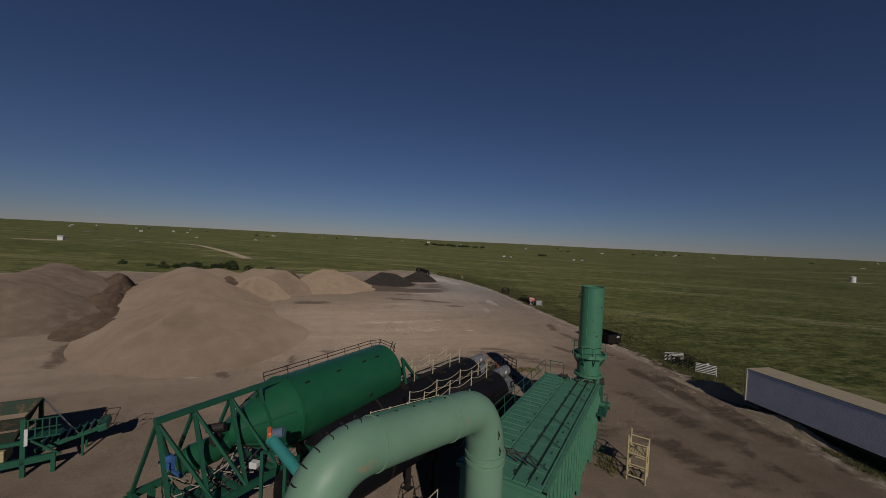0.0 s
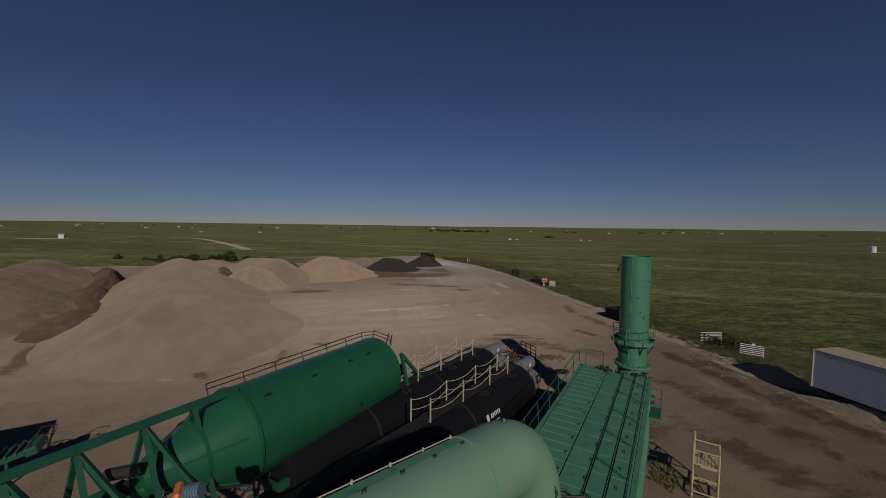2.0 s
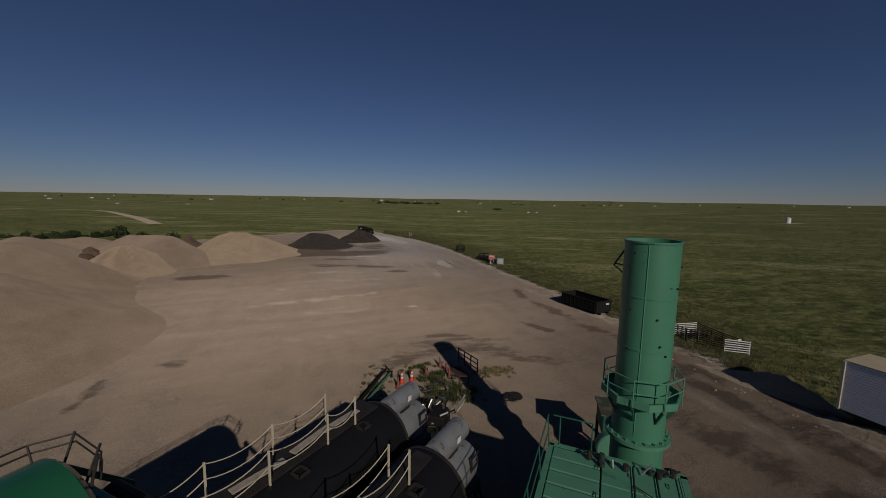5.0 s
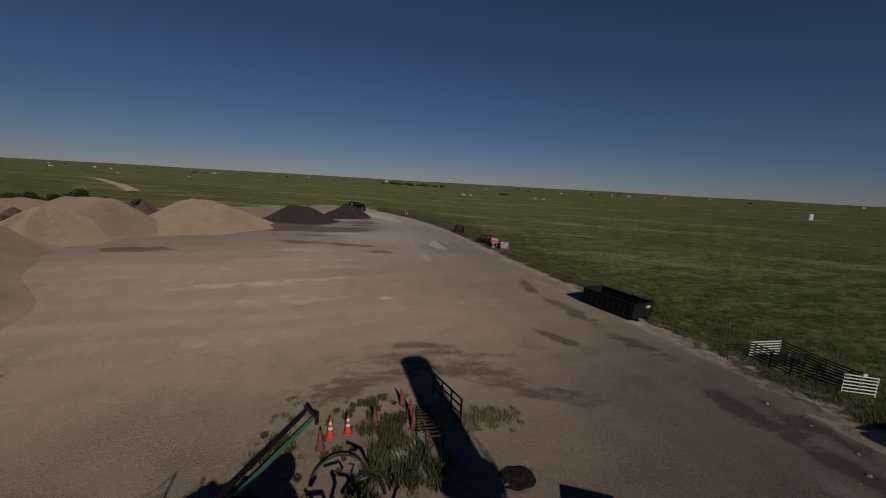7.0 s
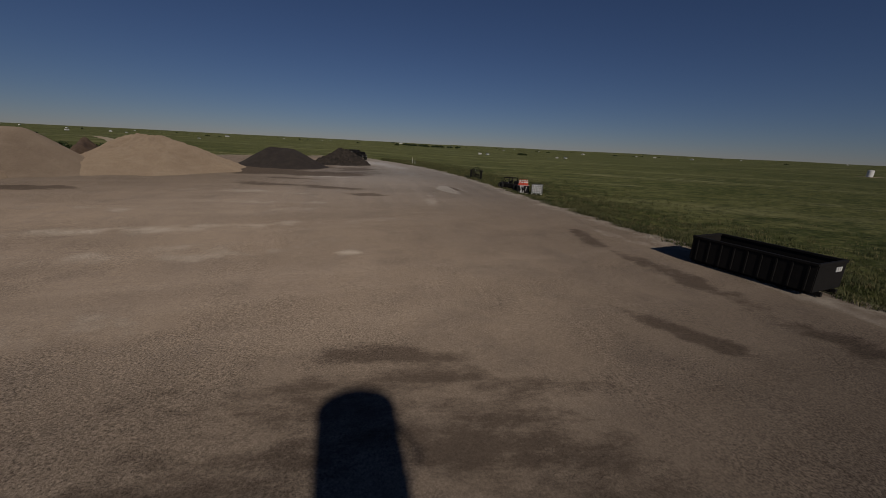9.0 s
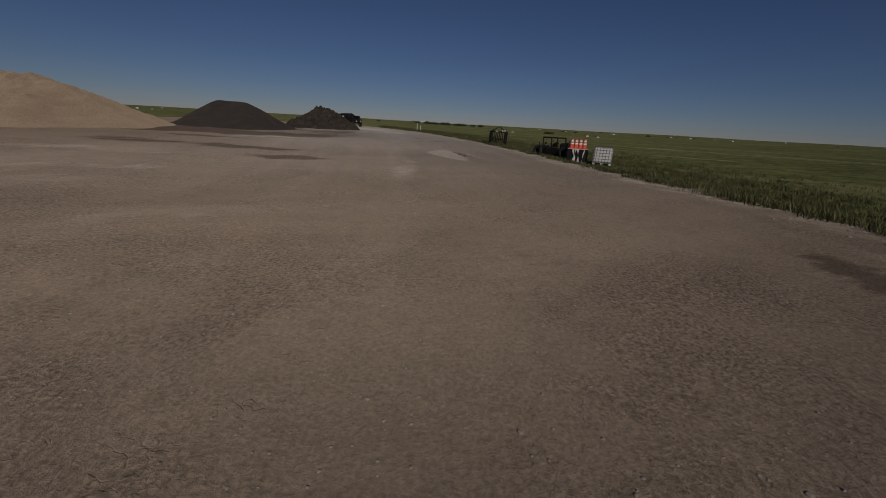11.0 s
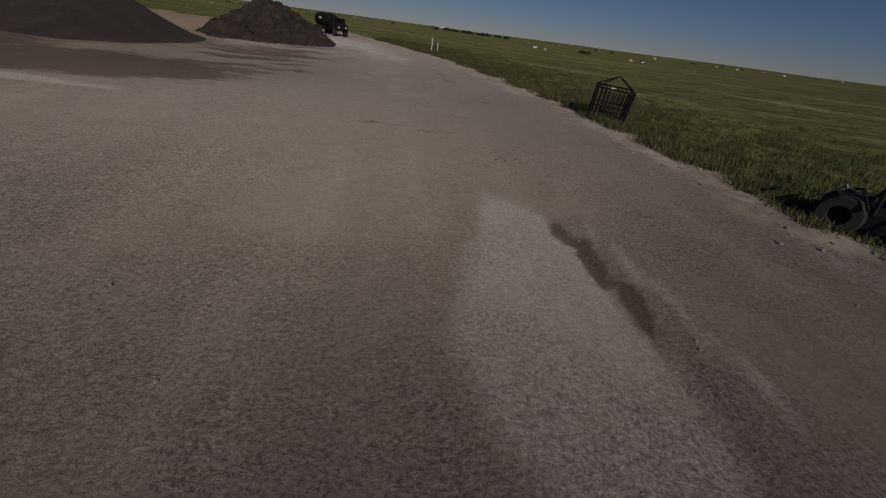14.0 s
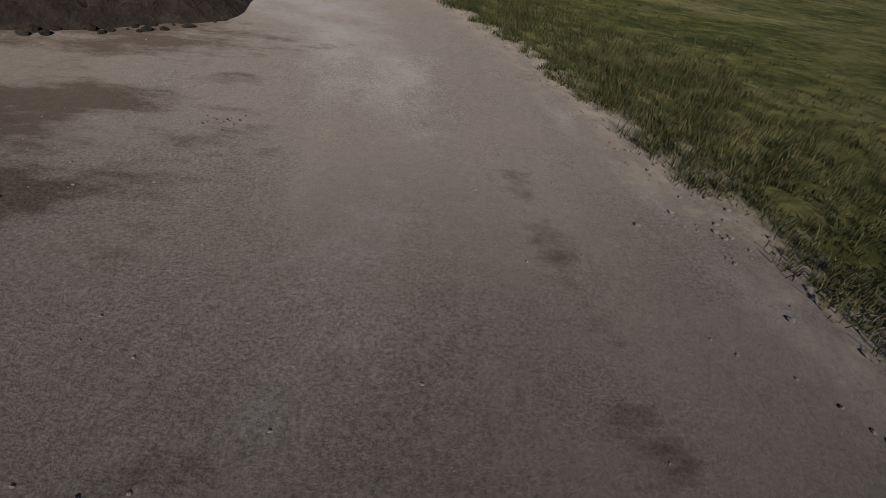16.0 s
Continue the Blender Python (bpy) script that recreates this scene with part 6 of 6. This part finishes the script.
def truck():
    x, y = -6.4, 136.0
    o = thing("tanker_truck", pose(x, y, gz(x, y), 0, 0, -138), "black tank truck parked behind the rubble heap", "truck")
    bm = B()
    turned(bm, [(0, -2.2), (0.6, -2.15), (0.72, -2.0), (0.72, 1.6), (0.6, 1.75), (0, 1.8)], 32, Matrix.Translation((0, 0, 1.55)))
    part("tank", bm, CHAR, o, "", True)
    bm = B()
    box(bm, (0, 2.7, 1.25), (1.6, 1.3, 1.3), 0, 0, 0.15)
    box(bm, (0, 3.6, 0.95), (1.5, 0.9, 0.7), 0, 0, 0.12)
    part("cab", bm, CHAR, o)
    bm = B()
    box(bm, (0, 3.37, 1.6), (1.3, 0.06, 0.45), 0, -15, 0.02)
    part("windscreen", bm, BLACK, o)
    bm = B()
    box(bm, (0, 0.6, 0.65), (0.9, 6.0, 0.2))
    part("chassis", bm, CHAR, o)
    for v in (-1.6, -0.7, 3.4):
        for u in (-0.7, 0.7):
            bm = B()
            turned(bm, [(0.2, -0.14), (0.42, -0.14), (0.46, -0.08), (0.46, 0.08), (0.42, 0.14), (0.2, 0.14)], 24, Matrix.Translation((u, v, 0.46)) @ pose(0, 0, 0, 0, 0, 90), True)
            wheel = part("wheel", bm, RUBBER, o, "", True)
            bm = B()
            turned(bm, [(0, -0.1), (0.2, -0.1), (0.2, 0.1), (0, 0.1)], 16, Matrix.Translation((u, v, 0.46)) @ pose(0, 0, 0, 0, 0, 90))
            part("rim", bm, STEEL, wheel)
    for u in (-0.45, 0.45):
        bm = B()
        rod(bm, (u, 4.06, 0.95), (u, 4.1, 0.95), 0.1, 12)
        part("headlight", bm, WHITE, o)
    bm = B()
    rod(bm, (0, -2.21, 1.6), (0, -2.24, 1.6), 0.24, 20)
    part("rear_disc", bm, WHITE, o, "white round plate")
    bm = B()
    box(bm, (0.74, -0.3, 1.7), (0.02, 0.7, 0.2))
    part("plate", bm, WHITE, o, "plain white bar")


truck()


def yard_iron():
    # rail fence and rusty rack in the stack's shadow
    x, y = 7.75, 44.7
    o = thing("rail_fence", pose(x, y, gz(x, y), 0, 0, -66), "dark brown welded rail fence panel", "fence")
    for u in (0, 0.8, 1.6, 2.4):
        bm = B()
        beam(bm, (u, 0, 0), (u, 0, 1.1), 0.06, 0.06)
        part("post", bm, RUST, o)
    for z in (0.4, 0.75, 1.08):
        bm = B()
        beam(bm, (0, 0, z), (2.4, 0, z), 0.05, 0.06)
        part("rail", bm, RUST, o)
    x, y = 7.2, 43.6
    o = thing("iron_rack", pose(x, y, gz(x, y), 0, 0, -86), "rusty iron rack with cross bars", "rack")
    for v in (-0.25, 0.25):
        bm = B()
        rod(bm, (-0.1, v, 0.05), (3.2, v * 1.2, 0.9), 0.035, 7)
        part("side_rail", bm, RUST, o)
    for k in range(10):
        bm = B()
        t = k / 9
        rod(bm, (-0.1 + 3.3 * t, -0.42, 0.08 + 0.85 * t), (-0.1 + 3.3 * t, 0.42, 0.08 + 0.85 * t), 0.028, 6)
        part("bar", bm, RUST, o)
    for v in (-0.25, 0.25):
        bm = B()
        rod(bm, (3.15, v * 1.2, 0.9), (3.15, v * 1.2, -0.05), 0.035, 7)
        part("leg", bm, RUST, o)
    # green drawbar and dark boom lying in front of the burner
    x, y = 2.05, 40.1
    o = thing("drawbar", pose(x, y, gz(x, y), 0, 0, -16), "dark green steel drawbar resting on the ground", "drawbar")
    bm = B()
    beam(bm, (0, -3.0, 0.9), (0.05, 2.3, 0.45), 0.09, 0.12)
    part("beam", bm, SHEET, o)
    bm = B()
    beam(bm, (-0.3, -3.2, 1.0), (-0.2, 2.1, 0.8), 0.10, 0.13)
    part("boom", bm, CHAR, o)
    bm = B()
    beam(bm, (0.05, 2.6, 0.5), (0.05, 2.6, 0.0), 0.12, 0.12)
    part("foot", bm, CHAR, o)
    for a, b, w in (((-0.1, -2.9, 1.1), (-0.1, -2.9, 0.0), 0.2), ((-0.3, 2.3, 0.95), (0.05, 2.5, 0.4), 0.1)):
        bm = B()
        beam(bm, a, b, w, w)
        part("brace" if w < 0.15 else "post", bm, CHAR, o)
    bm = B()
    box(bm, (0.5, -2.6, 0.9), (0.9, 0.7, 0.4), 10, 6, 0.04)
    part("coupling", bm, CHAR, o)
    # hose loop on the ground
    x, y = 4.2, 39.4
    o = thing("loose_hose", pose(x, y, gz(x, y)), "black loop of loose hose on the ground", "hose")
    bm = B()
    hose(bm, [(0.95 * math.cos(a), 0.95 * math.sin(a), 0.06 + 0.3 * max(0, math.sin(a))) for a in [radians(-20 + k * 16) for k in range(14)]], 0.035, 6)
    part("tube", bm, RUBBER, o)
    x, y = 6.4, 40.9
    o = thing("concrete_pad", pose(x, y, gz(x, y), 0, 0, -30), "pale broken concrete slab in the weeds", "slab")
    bm = B()
    box(bm, (0, 0, 0.05), (1.0, 1.3, 0.14), 0, 0, 0.02)
    part("block", bm, BERM, o)
    # sump: a lump of spilled asphalt
    heap("asphalt_lump", "black lump of spilled asphalt on the gravel", 10.25, 39.4, 0.72, 0.6, 20, 0.10, TAR, 61, 0.9, 0.5, 0.07, group="lumps", nr=14, na=40)


yard_iron()


# ---------------------------------------------------------------- plants, stones and distance
def blades(name, label, places, height, width, material, spread, seed, lean=0.35, per=9, category="grass"):
    """Many bent blades in tufts, one mesh."""
    rr = np.random.default_rng(seed)
    V, F = [], []
    for x, y, s in places:
        z = gz(x, y) if not isinstance(s, tuple) else s[1]
        s = s if not isinstance(s, tuple) else s[0]
        for _ in range(per):
            a, r = rr.uniform(0, math.tau), rr.uniform(0, spread) * s
            bx, by = x + r * math.cos(a), y + r * math.sin(a)
            h, w = height * s * rr.uniform(0.55, 1.2), width * rr.uniform(0.7, 1.4)
            la, lr = rr.uniform(0, math.tau), lean * h * rr.uniform(0.3, 1.3)
            dx, dy = math.cos(la) * lr, math.sin(la) * lr
            wx, wy = -math.sin(la) * w, math.cos(la) * w
            k = len(V)
            V += [(bx - wx, by - wy, z - 0.03), (bx + wx, by + wy, z - 0.03), (bx + dx * 0.4 + wx * 0.7, by + dy * 0.4 + wy * 0.7, z + h * 0.6), (bx + dx * 0.4 - wx * 0.7, by + dy * 0.4 - wy * 0.7, z + h * 0.6), (bx + dx, by + dy, z + h)]
            F += [(k, k + 1, k + 2, k + 3), (k + 3, k + 2, k + 4)]
    m = bpy.data.meshes.new(name)
    m.from_pydata(V, [], F)
    m.materials.append(material)
    return tagged(new(name, m), label, category, kind="stuff")


rr = np.random.default_rng(4)
n = 26000
py = rr.uniform(20, 150, n)
side_x = np.interp(py, [p[1] for p in EDGE[1:16][:13]], [p[0] for p in EDGE[1:16][:13]])
off = rr.exponential(5.0, n) - 0.5
px = side_x + off
keep = (edge_distance(px, py) < 0.35 + 0.9 * np.sin(py * 0.9) * np.sin(py * 2.3)) & (off < 26)
gap = np.sin(px * 2.1 + 2 * np.sin(py * 0.7)) * np.sin(py * 1.6 + np.sin(px * 1.3)) > 0.45
keep &= ~(gap & (off < 5) & (rr.random(n) < 0.85))
px, py = px[keep], py[keep]
pz = land(px, py)
big = 0.6 + 0.5 * rr.random(len(px)) + 0.35 * np.sin(px * 0.5) * np.sin(py * 0.33)
sel = rr.random(len(px)) < 0.8
blades("prairie_grass", "knee-high green prairie grass along the yard edge", [(a, b, (s, c)) for a, b, c, s in zip(px[sel], py[sel], pz[sel], big[sel])], 0.25, 0.011, GRASS, 0.42, 5, 0.9, 12)
blades("dry_grass", "dry straw-coloured grass tufts along the yard edge", [(a, b, (s, c)) for a, b, c, s in zip(px[~sel], py[~sel], pz[~sel], big[~sel])], 0.26, 0.010, DRY, 0.35, 6, 0.9, 8)
# weeds in front of the burners
W = [(x, y, s) for x, y, s, in ((5.6, 40.8, 1.4), (5.9, 41.5, 1.3), (6.3, 40.0, 1.2), (5.5, 42.0, 1.0), (6.6, 39.4, 1.2), (4.9, 43.8, 0.9), (1.6, 41.2, 0.9), (4.9, 38.6, 1.1), (5.3, 39.6, 0.8), (6.2, 42.6, 0.8), (7.4, 39.9, 1.0), (5.0, 42.9, 0.7))]
W += [(x + rr.normal(0, 0.35), y + rr.normal(0, 0.35), s * rr.uniform(0.5, 1)) for x, y, s in W for _ in range(3)] + [(rr.uniform(1.0, 6.5), rr.uniform(39.5, 44.2), rr.uniform(0.25, 0.5)) for _ in range(26)]
blades("weeds", "bushy green weeds on the bare gravel", W, 0.34, 0.022, WEED, 0.36, 8, 0.8, 110, "weeds")
S = [(rr.uniform(0.5, 8.5), rr.uniform(38.5, 44.6), rr.uniform(0.3, 0.7)) for _ in range(80)] + [(rr.normal(10.0, 0.8), rr.normal(42.7, 0.45), rr.uniform(0.4, 0.8)) for _ in range(60)] + [(rr.normal(11.3, 0.5), rr.normal(25.6, 0.7), rr.uniform(0.4, 0.9)) for _ in range(50)]
blades("dry_weeds", "sparse olive weeds on the gravel", S, 0.24, 0.012, DRY, 0.32, 9, 0.7, 34, "weeds")

# loose stones
def pebbles(name, label, rows, material):
    base = B()
    bmesh.ops.create_icosphere(base, subdivisions=1, radius=1)
    bv = np.array([v.co[:] for v in base.verts])
    bf = np.array([[v.index for v in f.verts] for f in base.faces])
    base.free()
    V, F = [], []
    zs = land(np.array([r[0] for r in rows]), np.array([r[1] for r in rows]))
    for k, (x, y, s) in enumerate(rows):
        jig = bv * (1 + rr.uniform(-0.25, 0.25, (len(bv), 1))) * np.array([s, s * rr.uniform(0.6, 1.1), s * rr.uniform(0.4, 0.8)])
        V.append(jig + np.array([x, y, zs[k] + s * 0.12]))
        F.append(bf + k * len(bv))
    m = bpy.data.meshes.new(name)
    m.from_pydata(np.concatenate(V).tolist(), [], np.concatenate(F).tolist())
    m.materials.append(material)
    return tagged(new(name, m), label, "stones", kind="stuff")


rows = []
for _ in range(1500):
    y = rr.uniform(62, 132)
    e = np.interp(y, [p[1] for p in EDGE[1:14]], [p[0] for p in EDGE[1:14]])
    rows.append((e - abs(rr.normal(0, 1.0)) + 0.5, y, rr.uniform(0.02, 0.075)))
for _ in range(1300):
    rows.append((rr.uniform(-2, 17), rr.uniform(55, 118), rr.uniform(0.008, 0.03)))
for _ in range(2600):
    rows.append((rr.normal(10.5, 4.5), rr.uniform(55, 68), rr.uniform(0.006, 0.017)))
pebbles("loose_stones", "loose grey stones scattered over the gravel", rows, STONE)
clods = [(x + rr.normal(0, 0.3), y + rr.normal(0, 0.22), rr.uniform(0.008, 0.034)) for x, y in ((8.4, 103.0), (8.8, 102.9), (9.2, 101.5), (10.4, 99.1), (10.8, 99.1), (11.5, 99.5), (13.9, 101.3), (14.5, 104.0), (14.6, 100.9), (11.1, 100.0), (9.7, 93.0), (10.6, 95.5), (11.8, 91.0), (9.0, 97.0), (2.4, 110.9)) for _ in range(16)]
pebbles("dirt_clods", "dark clods of earth dropped on the gravel", clods, SOIL)
bits = []
for _ in range(420):
    a, r = rr.uniform(0, math.tau), 4.6 * math.sqrt(rr.uniform(0.6, 1.5))
    bits.append((-6.3 + r * math.cos(a), 118.6 + r * 0.85 * math.sin(a), rr.uniform(0.05, 0.2)))
pebbles("asphalt_chunks", "broken asphalt chunks round the rubble heap", [b for b in bits if math.hypot((b[0] + 6.3) / 4.8, (b[1] - 118.6) / 4.3) > 0.93], RUBB)
rows = [(26.5 + rr.normal(0, 1.2), 37.5 + rr.normal(0, 2.5), rr.uniform(0.03, 0.12)) for _ in range(40)]
pebbles("berm_rubble", "pale broken lumps along the dirt berm", rows, BERM)


# far prairie: farm sheds, tanks, clumps of trees
def shed(x, y, w, d, h, turn, material, label):
    z = gz(x, y)
    o = thing("farm_shed", pose(x, y, z - 0.2, 0, 0, turn), label, "building", "far farm buildings")
    bm = B()
    box(bm, (0, 0, h / 2), (w, d, h))
    part("wall", bm, material, o)
    bm = B()
    p = [bm.verts.new(c) for c in ((-w / 2 - 0.3, -d / 2 - 0.3, h), (w / 2 + 0.3, -d / 2 - 0.3, h), (w / 2 + 0.3, d / 2 + 0.3, h), (-w / 2 - 0.3, d / 2 + 0.3, h), (-w / 2 - 0.3, 0, h + d * 0.25), (w / 2 + 0.3, 0, h + d * 0.25))]
    for f in ((0, 1, 5, 4), (2, 3, 4, 5), (0, 4, 3), (1, 2, 5), (0, 3, 2, 1)):
        bm.faces.new([p[i] for i in f])
    part("roof", bm, GREY if turn % 2 else WHITE, o)


FAR = [(-246, 252, 4, 3.5, 4.5), (-640, 700, 9, 6, 3), (-480, 760, 7, 5, 2.6), (-330, 690, 8, 5, 2.8), (70, 420, 4, 3, 1.8), (78, 424, 3.5, 3, 1.7), (150, 430, 4, 3, 1.8), (160, 433, 5, 3, 1.8), (-900, 1300, 18, 9, 4),
       (-520, 1200, 15, 8, 4), (380, 900, 9, 6, 3), (620, 1100, 10, 6, 3.2), (820, 1150, 12, 6, 3.4), (1000, 900, 12, 6, 3), (-40, 1300, 14, 8, 4), (300, 1350, 12, 8, 4), (-760, 980, 10, 6, 3.4)]
for k, (x, y, w, d, h) in enumerate(FAR):
    shed(x, y, w * 0.7, d * 0.7, h * 0.6, 20 + 37 * k, WHITE, "small white farm building far out on the prairie")
g = np.random.default_rng(23)
for k in range(26):
    a, d = radians(g.uniform(-58, 58)), g.uniform(1150, 2400)
    shed(d * math.sin(a), 60 + d * math.cos(a), d * g.uniform(0.002, 0.005), 4, d * 0.0011, 20 + 37 * k, WHITE, "small white farm building far out on the prairie")
z = gz(266, 246)
o = thing("water_tank", pose(266, 246, z - 0.1), "white round water tank on a pale pad", "tank")
bm = B()
turned(bm, [(0, 0), (1.5, 0), (1.5, 3.8), (0, 4.2)], 24, pose(0, 0, 0, 90))
part("shell", bm, WHITE, o, "", True)
bm = B()
box(bm, (2, 0, 0.1), (14, 9, 0.12))
part("pad", bm, BERM, o)
o = thing("loading_pad", pose(-246, 250, gz(-246, 250)), "pale gravel pad round the white shed", "pad")
bm = B()
box(bm, (-6, -4, 0.05), (26, 9, 0.3), 10)
part("slab", bm, BERM, o)

# dirt track running off over the prairie
bm = B()
line = [(-85, 172), (-111, 206), (-140, 240), (-170, 277), (-202, 312), (-235, 332), (-290, 346)]
rows = []
for i, (x, y) in enumerate(line):
    ax, ay = line[max(i - 1, 0)]
    bx, by = line[min(i + 1, len(line) - 1)]
    d = Vector((by - ay, -(bx - ax), 0)).normalized() * 2.1
    rows.append([bm.verts.new((x + d.x * s, y + d.y * s, gz(x + d.x * s, y + d.y * s) + 0.16 + (0 if s in (-1, 1) else 0.05))) for s in (-1, -0.3, 0.3, 1)])
for p, q in zip(rows, rows[1:]):
    for i in range(3):
        bm.faces.new((p[i], p[i + 1], q[i + 1], q[i]))
tagged(new("track", finish(bm, "track", BERM, True)), "pale dirt track crossing the green prairie", "track", kind="structure")


def clump(rows, name, label, seed):
    """Far trees and scrub: short stems under many leaf tufts."""
    g = np.random.default_rng(seed)
    V, F = [], []
    for x, y, w, h in rows:
        z0 = gz(x, y)
        for _ in range(int(60 + 20 * w)):
            a, r = g.uniform(0, math.tau), w * math.sqrt(g.random())
            t = g.uniform(0.1, 1) * (1 - 0.5 * (r / w) ** 2)
            c = np.array([x + r * math.cos(a), y + r * math.sin(a), z0 + h * t])
            s = h * g.uniform(0.10, 0.2)
            for _ in range(3):
                u, v = g.normal(0, 1, 3), g.normal(0, 1, 3)
                u, v = u / np.linalg.norm(u) * s, v / np.linalg.norm(v) * s
                k = len(V)
                V += [tuple(c + u), tuple(c + v), tuple(c - u)]
                F.append((k, k + 1, k + 2))
        for q in (-0.3, 0.2):
            k = len(V)
            V += [(x + q * w, y, z0 - 0.3), (x + q * w + 0.25, y, z0 - 0.3), (x + q * w + 0.1, y, z0 + h * 0.6)]
            F.append((k, k + 1, k + 2))
    m = bpy.data.meshes.new(name)
    m.from_pydata(V, [], F)
    m.materials.append(TREE)
    tagged(new(name, m), label, "trees", kind="stuff")


g = np.random.default_rng(17)
clump([(x, y, g.uniform(3, 7), g.uniform(3, 6)) for x, y in [(g.uniform(-30, 110), g.uniform(800, 900)) for _ in range(22)]] + [(g.uniform(-1200, 1400), g.uniform(900, 2200), g.uniform(3, 7), g.uniform(2.5, 4.5)) for _ in range(45)]
      + [(150 + g.normal(0, 6), 560 + g.normal(0, 6), 2.5, 3) for _ in range(4)], "far_trees", "dark tree clumps far out on the prairie", 3)
clump([(-78 + g.normal(0, 10), 126 + g.normal(0, 3), g.uniform(0.8, 1.8), g.uniform(0.8, 1.9)) for _ in range(24)] + [(-66, 124, 1.8, 3.0), (-60, 123, 1.6, 1.8)], "scrub", "dark scrub bushes behind the sand heaps", 4)
